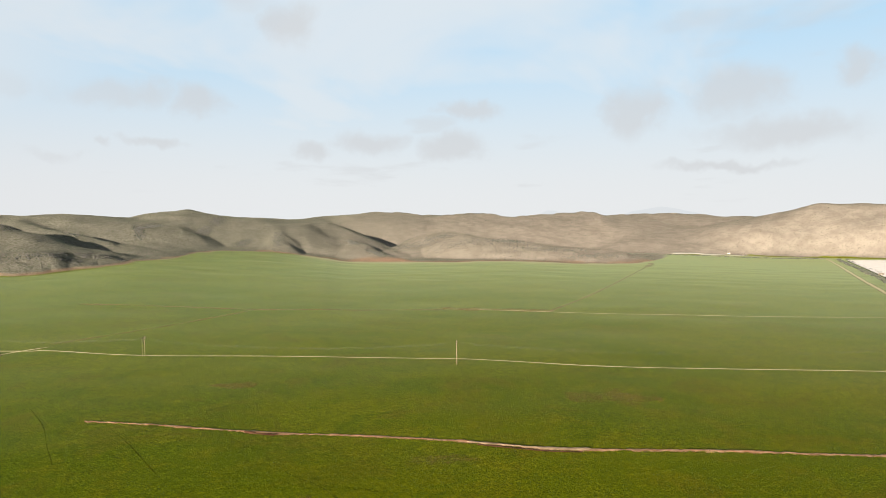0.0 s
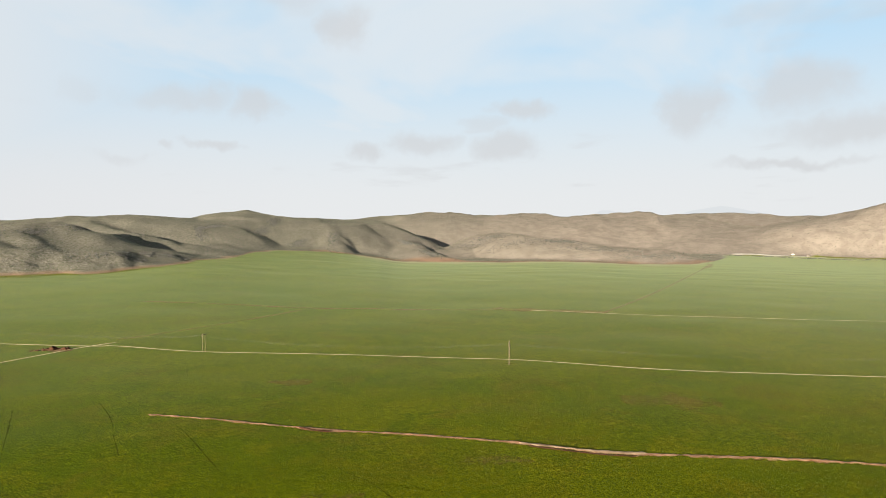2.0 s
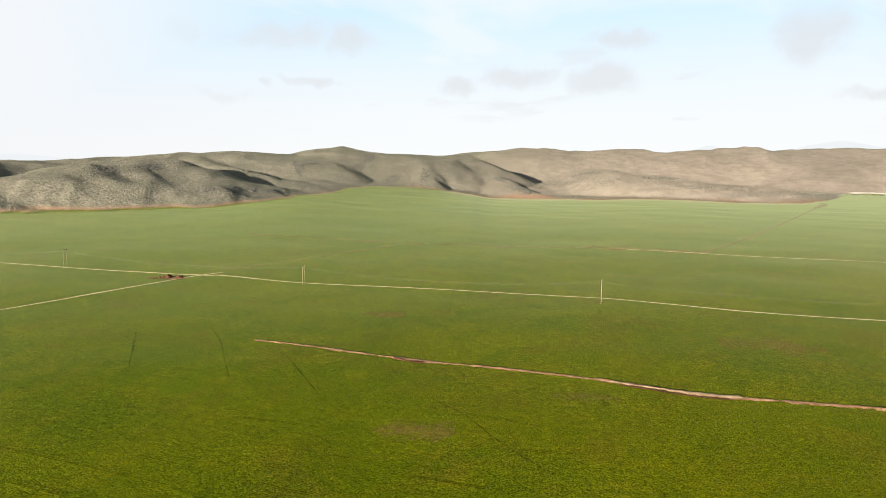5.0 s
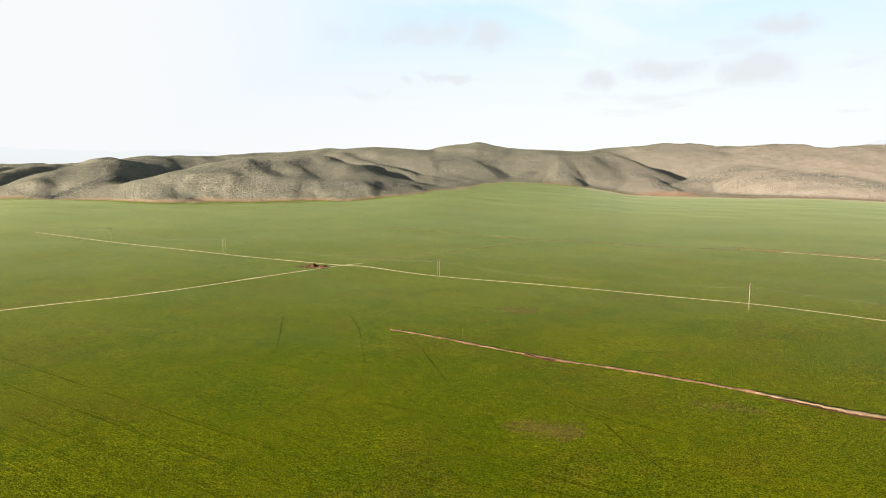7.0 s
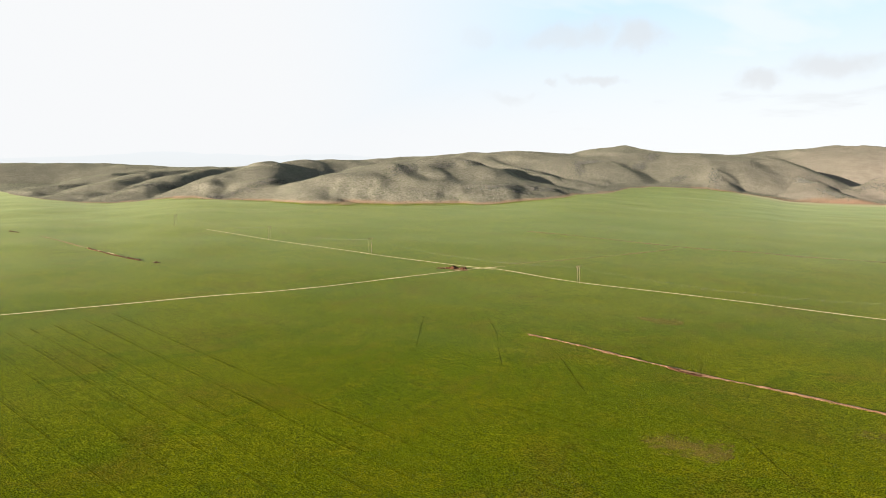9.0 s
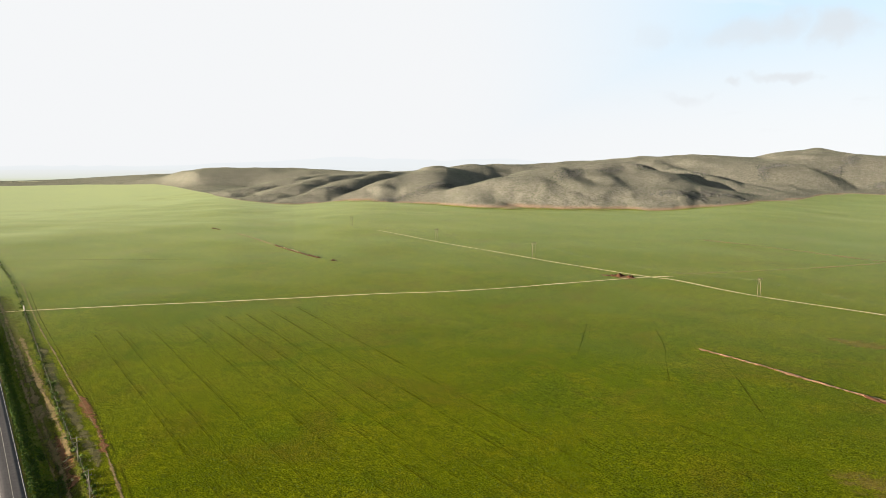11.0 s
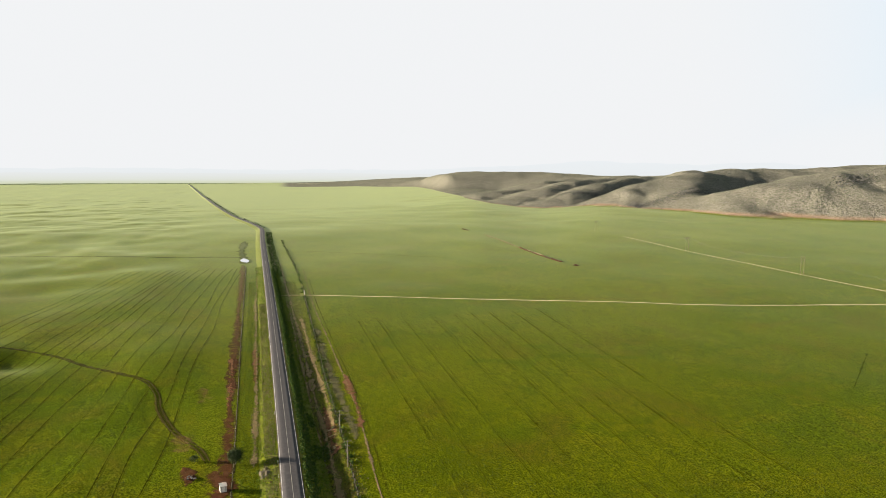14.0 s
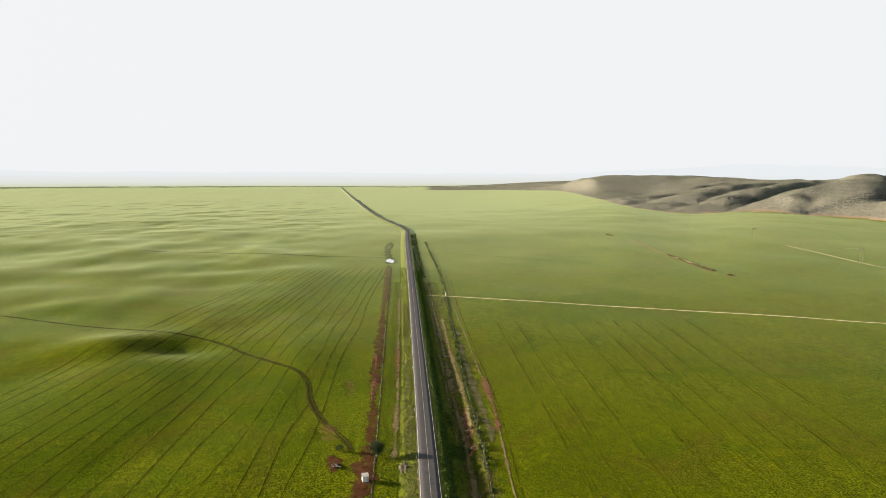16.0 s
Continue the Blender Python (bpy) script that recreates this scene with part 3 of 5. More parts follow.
# ---- scattering ----
def templates(count, seed, squash, rugged, form):
    """Small shapes for scattering: lump, chip (coarser), tuft (blades of grass) and spray (loose leaves)."""
    rng = np.random.RandomState(seed)
    out = []
    for _ in range(count):
        if form == "tuft":
            v, f = [], []
            for k in range(7):
                a, lean = k * 0.9 + rng.uniform(-0.4, 0.4), rng.uniform(0.25, 1.0)
                d, n = np.array((math.cos(a), math.sin(a), 0)), np.array((-math.sin(a), math.cos(a), 0))
                foot, tip = d * rng.uniform(0, 0.35), d * lean + np.array((0, 0, rng.uniform(1.2, 2.2) * squash))
                v += [foot - n * 0.22, foot + n * 0.22, tip]
                f.append((3 * k, 3 * k + 1, 3 * k + 2))
            out.append((np.array(v), np.array(f)))
            continue
        if form == "spray":
            v, f = [], []
            for k in range(12):
                c = rng.normal(0, 0.48, 3)
                c[2] = abs(c[2]) * squash * 1.5 + 0.15
                u = rng.normal(0, 1, 3)
                u /= np.linalg.norm(u)
                w = np.cross(u, rng.normal(0, 1, 3))
                w /= np.linalg.norm(w)
                v += [c - u * 0.5, c + w * 0.32, c + u * 0.5, c - w * 0.32]
                f += [(4 * k, 4 * k + 1, 4 * k + 2), (4 * k, 4 * k + 2, 4 * k + 3)]
            out.append((np.array(v), np.array(f)))
            continue
        bm = bmesh.new()
        if form == "chip":
            bmesh.ops.create_uvsphere(bm, u_segments=4, v_segments=2, radius=1.0)
        else:
            bmesh.ops.create_icosphere(bm, subdivisions=1, radius=1.0)
        bmesh.ops.triangulate(bm, faces=bm.faces[:])
        v = np.array([p.co[:] for p in bm.verts])
        f = np.array([[q.index for q in p.verts] for p in bm.faces])
        bm.free()
        v *= 1 + rugged * rng.uniform(-1, 1, (len(v), 1))
        v[:, 2] = v[:, 2] * squash + squash * 0.45
        out.append((v, f))
    return out


def scatter(name, x, y, size, mat, label, category, seed, squash=0.75, rugged=0.35, sink=0.1, z=None, flat=True, kind="stuff", form="lump"):
    rng = np.random.RandomState(seed)
    z = ground_at(x, y) if z is None else z
    shapes = templates(6, seed, squash, rugged, form)
    pick = rng.randint(0, len(shapes), len(x))
    verts, faces, at = [], [], 0
    for k, (v, f) in enumerate(shapes):
        m = pick == k
        n = int(m.sum())
        if not n:
            continue
        a = rng.uniform(0, 6.283, n)
        c, s = np.cos(a)[:, None], np.sin(a)[:, None]
        sz = size[m][:, None]
        st = rng.uniform(0.75, 1.3, (n, 1))
        vx = (v[None, :, 0] * c - v[None, :, 1] * s) * sz * st + x[m][:, None]
        vy = (v[None, :, 0] * s + v[None, :, 1] * c) * sz / st + y[m][:, None]
        vz = v[None, :, 2] * sz + z[m][:, None] - sink * sz
        verts.append(np.stack([vx, vy, vz], -1).reshape(-1, 3))
        faces.append((f[None] + (np.arange(n) * len(v))[:, None, None]).reshape(-1, 3) + at)
        at += n * len(v)
    ob = mesh_object(name, np.concatenate(verts), np.concatenate(faces), mat, flat=flat)
    return tagged(ob, label, category, kind=kind)


# ---- the paved road on its low bank ----
ROAD = ((160, -6), (0, 8), (-100, 16.2), (-179, 22.8), (-211, 25.6), (-267, 30.4), (-361, 38.2), (-499, 49.6), (-704, 66.0), (-900, 82.0), (-1010, 92.0), (-1060, 94.5),
        (-1151, 90), (-1526, 62), (-2174, 38.7), (-3394, 5.5), (-4500, -25))


BANK = ((-12.5, -4.6), (-9.5, -3.2), (-6.6, -1.5), (-4.6, -0.30), (-3.3, -0.22), (3.3, -0.22), (4.3, -0.33), (7.0, -1.05), (11.0, -2.3))


def build_road():
    line = glide(ROAD, 6.0)
    base = ground_at(line[:, 0], line[:, 1])
    base = np.convolve(np.pad(base, 6, mode="edge"), np.ones(13) / 13, mode="valid") + 1.6
    bank = sweep("road_bank", line, BANK, BANKGRASS, base,
                 label="grassy bank that carries the paved road", category="road bank", rough=0.12)
    road = sweep("road", line, ((-3.15, -0.12), (-3.1, 0.0), (-1.6, 0.03), (0, 0.05), (1.6, 0.03), (3.1, 0.0), (3.15, -0.12)), ASPHALT, base,
                 label="narrow grey asphalt road with worn painted lines", category="road")
    sweep("edge_line", line, ((2.80, 0.016), (2.90, 0.013)), WHITE, base, road, "worn white edge line")
    sweep("edge_line", line, ((-2.90, 0.013), (-2.80, 0.016)), WHITE, base, road, "worn white edge line")
    sweep("centre_line", line, ((-0.055, 0.058), (0.055, 0.058)), YELLOW, base, road, "worn pale centre line")
    sweep("shoulder", line, ((-3.75, -0.06), (-3.16, -0.02)), TAN, base, road, "crumbled dry shoulder")
    sweep("shoulder", line, ((3.16, -0.02), (3.6, -0.06)), TAN, base, road, "crumbled dry shoulder")
    return line, base


ROAD_LINE, ROAD_BASE = build_road()


def beside(offset, x0, x1, n=14):
    """A line of the plan beside the road; offset to the right when looking along -x."""
    line = ROAD_LINE[(ROAD_LINE[:, 0] < max(x0, x1)) & (ROAD_LINE[:, 0] > min(x0, x1))]
    line = line[np.linspace(0, len(line) - 1, n).astype(int)]
    return [tuple(q) for q in line - sideways(line) * offset]


# ---- dirt tracks and ditches ----
strip("dirt_track", ((-492, 53.5), (-489, 70), (-472, 106), (-433, 190), (-392, 276), (-366, 318), (-343, 375), (-314, 460), (-301, 485), (-290, 500)),
      3.6, PALE, "pale two-wheel dirt track across the crop", seed=11)
strip("dirt_track", ((-733, 516), (-590, 500), (-440, 489), (-305, 483), (-285, 484.5), (-210, 472.5), (-112, 473), (9, 462), (90, 441), (186, 429), (278, 422), (420, 412)),
      3.4, PALE, "pale dirt track under the power line", seed=12)
strip("dirt_track", ((34, 730), (111, 712), (196, 697), (349, 677), (444, 675), (600, 672)), 5.0, PALE, "pale dirt track across the far crop", seed=13)
strip("dirt_track", ((-400, 733), (-282, 726), (-194, 716), (-112, 725), (34, 730)), 7.0, THIN, "faint reddish track across the crop", seed=14)
strip("dirt_track", ((111, 712), (187, 873), (253, 1023), (380, 1320), (476, 1550)), 4.0, FADED, "reddish track that climbs to the hills", seed=15)
strip("dirt_track", ((430, 1440), (470, 1530), (490, 1600)), 16.0, FADED, "wide worn patch where a track meets the hills", seed=171, step=6.0, ragged=0.4)
strip("dirt_track", ((-255, 723), (-194, 716), (-112, 725), (-50, 727)), 4.0, FADED, "reddish worn track across the crop", seed=172, step=4.0, ragged=0.5)
strip("bare_patch", ((-5, 742), (40, 735), (85, 722), (118, 716)), 26.0, THIN, "thin reddish patch of crop round a track junction", "bare earth", seed=173, step=4.0, ragged=0.5, cols=9)
strip("foot_path", [tuple(bearing(b, r).xy) for b, r in ((81.5, 772), (78.0, 752), (75.0, 730), (72.0, 715), (69.0, 702))], 1.6, THIN, "faint pale path through the crop", "path", seed=174, step=3.0)
strip("ditch_bank", ((-166, 311), (-126, 304.5), (-81, 295.5), (-36, 291.5), (3, 284.5), (27, 277.5), (45, 272.5), (72, 271), (117, 269.5), (174, 264), (280, 256)),
      3.8, DITCH, "red earth line thrown up from a ditch", "ditch", lift=0.1, ragged=0.5, step=1.5, seed=16, cols=7, bank=0.5)
strip("ditch_bank", ((-88, 296.2), (-81, 294.4), (-72, 293.0)), 2.4, HEAP, "crumbled red earth beside a ditch", "ditch", ragged=0.5, step=0.8, seed=17, bank=0.8)
strip("ditch_bank", ((10, 282.4), (27, 277.2), (45, 272.2), (60, 271)), 4.4, PINK, "dry pale earth thrown up from a ditch", "ditch", ragged=0.5, step=0.8, seed=18, bank=0.35, lift=0.3)
strip("ditch_bank", ((14, 279.2), (27, 275.0), (45, 270.0), (56, 269)), 1.3, HEAP, "dark undercut edge of a ditch", "ditch", ragged=0.5, step=0.8, seed=180, bank=0.2, lift=0.2)
strip("ditch_bank", ((-934, 374), (-905, 373)), 3.4, HEAP, "short cut of red earth in the crop", "ditch", ragged=0.5, step=1.5, seed=19, bank=1.0)
strip("ditch_bank", ((-848, 371), (-770, 362), (-667, 347)), 3.0, DITCH, "thin red ditch in the crop", "ditch", ragged=0.5, step=2.0, seed=20, bank=0.4)
strip("ditch_bank", ((-700, 352), (-640, 344), (-573, 336)), 3.4, HEAP, "red earth thrown up beside a ditch", "ditch", ragged=0.5, step=1.5, seed=21, bank=1.2)
strip("ditch_bank", ((-556, 337), (-545, 336)), 4.0, HEAP, "short cut of red earth in the crop", "ditch", ragged=0.5, step=1.0, seed=22, bank=0.8)
WINDING = ((-520, -330), (-456, -216), (-414, -151), (-380, -81), (-340, -48.5), (-310, -24.5), (-290, -17), (-270, -15), (-246, -9.5), (-226, -1.5), (-213, 1.5))
strip("foot_path", WINDING, 3.2, TRAIL, "trodden dark path that winds through the crop", "path", seed=23, step=2.0)
for off in (-0.7, 0.8):
    strip("foot_path", [(x, y + off) for x, y in WINDING], 1.2, PATH_AND_SHADE, "brown wheel mark along a path through the crop", "path", seed=24, step=2.0)
strip("foot_path", ((-300, -21), (-281, -20.5), (-262, -20), (-246, -15), (-232, -6), (-222, -1.2)), 1.2, FAINT, "lighter trodden loop beside a path", "path", seed=24, step=2.0)
for k, pts in enumerate((((-205, 334), (-181, 304), (-163, 276), (-148, 254)), ((-162, 317), (-147, 298), (-131, 279), (-115, 258), (-98, 236)), ((-104, 305), (-90, 287), (-73, 268), (-56, 245), (-43, 233), (-29, 214), (-17, 200), (-5, 189)), ((-238, 315), (-211, 275), (-190, 244)))):
    strip("foot_path", pts, 0.7, TRAIL, "narrow trodden path through the crop", "path", seed=25 + k, step=1.5, ragged=0.6)
for k, pts in enumerate((((-43, 233), (-28, 230), (-15, 226)), ((-21, 206), (-13, 206), (-6, 205)), ((-123, 212), (-104, 211), (-87, 209)), ((-90, 167), (-82, 165), (-73, 164)), ((-85, 177), (-77, 175)), ((-54, 182), (-39, 180), (-25, 178)), ((-137, 176), (-117, 172)))):
    strip("wheel_rut", pts, 0.7, TRAIL, "short wheel rut through the crop", "rut", seed=230 + k, step=1.5, ragged=0.6, cols=4)
    strip("rut_lit_rim", [(x + 0.4, y + 0.9) for x, y in pts], 0.7, LIT_RIM, "bright lit rim painted beside a wheel rut", "rut", seed=240 + k, step=1.5, ragged=0.6, cols=4)
strip("dirt_track", ((-297, 508), (-253, 586), (-203, 704)), 5.0, THIN, "faint reddish wheel track across the crop", seed=29, step=4.0)
# pale strips stand in for bits of water that mirror the sky
strip("ditch_water_glint", ((-672, 347.2), (-660, 345.4)), 2.2, PALE, "pale strip put in for sky-bright water in a ditch", "ditch", seed=27, step=1.5, lift=0.5)
strip("ditch_water_glint", ((-650, 345.2), (-628, 342)), 1.6, PALE, "pale strip put in for sky-bright water in a ditch", "ditch", seed=28, step=1.5, lift=0.5)
# beside the road
strip("verge_track", ((-150, -2), (-182, 3.0), (-222, 7.6), (-284, 11.8), (-363, 18.0), (-501, 29.2), (-661, 42.0)), 5.4, DARKRED, "strip of damp red earth beside the road", seed=31, step=2.5, ragged=0.4)
strip("verge_track", ((-262, 9.5), (-290, 12.2), (-330, 15.0)), 4.6, RED, "bare paler red earth beside the road", seed=32, step=2.0, ragged=0.5)
strip("verge_track", ((-205, 14.5), (-240, 18.0), (-318, 24.4), (-458, 36.6), (-620, 52)), 2.4, TAN, "dry wheel track on the grassy verge", seed=33, step=2.5, ragged=0.5)
strip("verge_track", ((-290, 22.2), (-318, 24.4), (-345, 26.4)), 3.6, RED, "bare red earth on the verge", seed=34, step=2.0, ragged=0.5)
strip("verge_track", ((-296, 28.2), (-306, 30.6), (-318, 31.8)), 4.4, TAN, "gravel pull-off at the edge of the asphalt", seed=35, step=1.5, ragged=0.4, lift=0.25)
for k, (off, x0, x1, wide, mat) in enumerate(((10.5, -150, -480, 2.0, TAN), (13.0, -160, -700, 2.6, TAN), (16.5, -230, -420, 3.2, TAN), (9.0, -620, -1000, 3.0, TAN), (14.5, -205, -260, 4.0, RED))):
    strip("verge_track", beside(off, x0, x1), wide, mat, "dry worn track along the verge", seed=36 + k, step=2.5, ragged=0.6)
strip("verge_track", ((-150, 44), (-182, 47.2), (-224, 53), (-253, 56.4), (-295, 60.2), (-346, 64.3), (-453, 73.5), (-620, 92)), 1.0, TAN, "brown wheel track along the edge of the crop", seed=44, step=2.5, ragged=0.4)
strip("verge_track", ((-150, 46.2), (-182, 49.4), (-224, 55.2), (-253, 58.6), (-295, 62.4), (-346, 66.5), (-453, 75.9), (-560, 88)), 0.7, TRAIL, "wheel track along the edge of the crop", seed=49, step=2.5, ragged=0.4)
strip("verge_track", ((-224, 53.2), (-253, 56.6), (-290, 60.0)), 4.0, RED, "bare red earth along the edge of the crop", seed=45, step=2.0, ragged=0.5)
strip("verge_track", ((-215, 48.2), (-227, 49.7), (-272, 53), (-324, 57.4), (-380, 63)), 4.6, make_soil("grey_stubble", (0.095, 0.080, 0.042), (0.145, 0.122, 0.066), patchy=0.95, most=0.6), "strip of grey trampled stubble", seed=46, step=2.5, ragged=0.4)
strip("verge_track", beside(14.5, -150, -560), 13.0, make_soil("dry_verge", (0.085, 0.067, 0.021), (0.130, 0.100, 0.038), patchy=0.9, most=0.36), "dry brownish verge between road and fence", seed=47, step=2.5, ragged=0.3, cols=9, lift=0.04)
# wheel ruts left by the seed drill
for k in range(17):
    y0, s = -22 - 9.6 * k + 2.6 * math.sin(7.0 * k), 0.10 + 0.008 * k
    way = [(x, y0 + rise * s + bow + 1.3 * math.sin(0.045 * x + 2.1 * k)) for x, rise, bow in ((-140, 0, 0), (-185, 45, 0), (-230, 90, 0), (-280, 140, 1), (-330, 190, 2), (-400, 255, 4), (-470, 320, 6), (-560, 390, 11), (-640, 450, 18))]
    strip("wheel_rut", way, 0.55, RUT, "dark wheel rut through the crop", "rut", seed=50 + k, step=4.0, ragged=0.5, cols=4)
    strip("rut_lit_rim", [(x, y + 0.55) for x, y in way], 0.55, LIT_RIM, "bright lit rim painted beside a wheel rut", "rut", seed=50 + k, step=4.0, ragged=0.5, cols=4)
for k in range(9):
    y0, s = 62 + 12.0 * k + 3.0 * math.sin(5.0 * k), 0.10 + 0.0095 * k
    for w in (0.0, 0.7, 2.2):
        # the strip at 0.0 is the rut's lit rim, painted brighter
        strip("wheel_rut", ((-110, y0 + w), (-200, y0 + w + 90 * s), (-300, y0 + w + 190 * s), (-395, y0 + w + 285 * s)), 0.6, FAINT if w else LIT_RIM, "faint wheel rut through the crop", "rut", seed=80 + k, step=4.0, ragged=0.6, cols=4)
for k in range(7):
    y0 = 176 + 11 * k
    strip("wheel_rut", ((-20 + 6 * k, y0 - 6), (-100, y0 + 6), (-230, y0 + 26)), 0.5, FAINT, "faint wheel rut through the crop", "rut", seed=110 + k, step=4.0, ragged=0.7, cols=4)
for k, (x, y, w, n) in enumerate(((-57, 214, 15, 15), (91, 356, 26, 26), (-1, 260, 12, 16), (-194, 4.0, 7, 13), (-231, -13, 6, 9), (-322, 466, 15, 16), (-196, 18.5, 7, 9), (-281, 0, 6, 9), (-120, 385, 18, 14), (9, 446, 4, 6), (-210, 472, 4, 6), (-206, -5, 4.5, 7), (-280.2, 1.0, 9, 11), (-232.5, -7.2, 8, 9))):
    strip("bare_patch", ((x - n, y - 1), (x, y + 1), (x + n, y)), w, {3: DARKRED, 4: FAINT, 5: RED, 7: FAINT, 11: DARKRED}.get(k, SPECKLE), "thin bare reddish patch in the crop", "bare earth", seed=120 + k, step=1.5, ragged=0.5, cols=9)
strip("wet_gully", ((-700, 44), (-722, 38), (-733, -7), (-755, -68), (-799, -148), (-820, -234)), 5.0, RUT, "dark wet gully across the crop", "ditch", seed=140, step=3.0, ragged=0.6)
for k, (b0, b1, r0, r1, w, m) in enumerate(((97.5, 104.0, 2210, 2290, 16, RUT), (99.0, 100.2, 4500, 4520, 60, PALE), (100.8, 103.0, 4560, 4600, 70, PALE), (84.0, 87.0, 4400, 4450, 50, PALE), (79.5, 82.0, 4300, 4380, 60, PALE))):
    strip("far_strip", [tuple(bearing(b0 + (b1 - b0) * j / 4, r0 + (r1 - r0) * j / 4).xy) for j in range(5)], w, m, "dark line of a gully on the far plain" if m is RUT else "pale strip of covered crop on the far plain", "field strip", seed=145 + k, step=12.0, lift=0.3)
strip("wet_gully", ((-668, 42), (-720, 46), (-800, 50), (-880, 58)), 9.0, RUT, "muddy ground round a small pond", "mud", seed=141, step=3.0, ragged=0.5)


def build_pond():
    a = np.linspace(0, 2 * np.pi, 28, endpoint=False)
    x = -694 + 17 * np.cos(a) * (1 + 0.1 * np.sin(3 * a))
    y = 45.5 + np.sin(a) * np.where(np.cos(a) < 0, 4.4 + 3.2 * np.cos(a), 4.4)
    z = ground_at(x, y).mean() + 0.42
    pond = mesh_object("pond", np.stack([np.append(x, x.mean()), np.append(y, y.mean()), np.full(29, z)], -1), [(k, (k + 1) % 28, 28) for k in range(28)], WATER)
    tagged(pond, "small roadside pond that mirrors the pale sky", "pond", kind="structure")


build_pond()


# ---- power line on wooden pole pairs ----
def h_pole(at, turn, height, label):
    x, y = at
    root = thing("utility_pole", (x, y, float(ground_at(x, y))), label, "utility pole", "poles of the power line", turn)
    for s in (-1.7, 1.7):
        bm = bmesh.new()
        rod(bm, (s, 0, -0.6), (s * 0.96, 0, height), 0.17, 0.13, 10)
        part("post", bm, WOOD, root, smooth_faces=True)
    bm = bmesh.new()
    box(bm, 0, 0.16, height - 1.1, 7.0, 0.14, 0.26, 0.02)
    part("crossarm", bm, WOOD, root)
    bm = bmesh.new()
    box(bm, 0, -0.16, height - 1.1, 7.0, 0.10, 0.22, 0.02)
    part("crossarm", bm, WOOD, root)
    for a, b in (((-1.7, 0.1, height - 5.2), (1.7, 0.1, height - 1.6)), ((1.7, -0.1, height - 5.2), (-1.7, -0.1, height - 1.6))):
        bm = bmesh.new()
        rod(bm, a, b, 0.07, 0.07, 6)
        part("brace", bm, WOOD, root)
    for s in (-3.2, 0.0, 3.2):
        bm = bmesh.new()
        for k in range(5):
            rod(bm, (s, 0, height - 1.30 - 0.15 * k), (s, 0, height - 1.42 - 0.15 * k), 0.13, 0.08, 8)
        part("insulator", bm, PORCELAIN, root, "brown disc insulator string")
    return root


LINE = (((297, 421), 16.0), ((9, 444.3), 15.8), ((-210, 472.4), 13.6), ((-436, 491), 16.0), ((-597, 503.5), 15.0), ((-800, 519), 15.0))
for k, ((x, y), h) in enumerate(LINE):
    (ax, ay), (bx, by) = LINE[max(k - 1, 0)][0], LINE[min(k + 1, len(LINE) - 1)][0]
    h_pole((x, y), math.degrees(math.atan2(by - ay, bx - ax)) + 90, h, "two-legged wooden power pole with a crossarm beside a dirt track")


def cable(name, a, b, sag, radius, label, category, group):
    a, b = np.array(a), np.array(b)
    s = np.linspace(0, 1, 25)
    mid = a[None] + (b - a)[None] * s[:, None]
    mid[:, 2] -= 4 * sag * s * (1 - s)
    u = (b - a) / np.linalg.norm(b - a)
    n = np.cross(u, (0, 0, 1))
    w = np.cross(n, u)
    ring = [n * radius, w * radius, -n * radius, -w * radius]
    verts = np.stack([mid + r for r in ring], 1).reshape(-1, 3)
    faces = [(i * 4 + j, (i + 1) * 4 + j, (i + 1) * 4 + (j + 1) % 4, i * 4 + (j + 1) % 4) for i in range(24) for j in range(4)]
    return tagged(mesh_object(name, verts, faces, WIRE), label, category, group)


for ((ax, ay), ah), ((bx, by), bh) in zip(LINE, LINE[1:]):
    d = Vector((bx - ax, by - ay)).normalized()
    for s in (-3.2, 0.0, 3.2):
        cable("power_cable", (ax - d.y * s, ay + d.x * s, float(ground_at(ax, ay)) + ah - 2.0), (bx - d.y * s, by + d.x * s, float(ground_at(bx, by)) + bh - 2.0),
              5.0, 0.013, "bare aluminium power cable sagging between wooden poles", "cable", "cables of the power line")


def road_pole(at, height):
    x, y = at
    root = thing("utility_pole", (x, y, float(ground_at(x, y))), "slim grey wooden pole with two crossarms beside the fence", "utility pole", "poles by the road", 4)
    bm = bmesh.new()
    rod(bm, (0, 0, -0.5), (0, 0, height), 0.15, 0.10, 10)
    part("post", bm, GREYWOOD, root, smooth_faces=True)
    for z, w in ((height - 0.35, 2.6), (height - 1.7, 1.5)):
        bm = bmesh.new()
        box(bm, 0, 0.10, z, 0.12, w, 0.14, 0.015)
        arm = part("crossarm", bm, GREYWOOD, root)
        for s in (-0.45, 0.0, 0.45):
            bm = bmesh.new()
            rod(bm, (0, 0.10 + s * w, z + 0.06), (0, 0.10 + s * w, z + 0.26), 0.07, 0.04, 8)
            part("insulator", bm, PORCELAIN, arm)
    return root


road_pole((-196.5, 41.6), 8.4)
road_pole((-224, 44.8), 8.0)


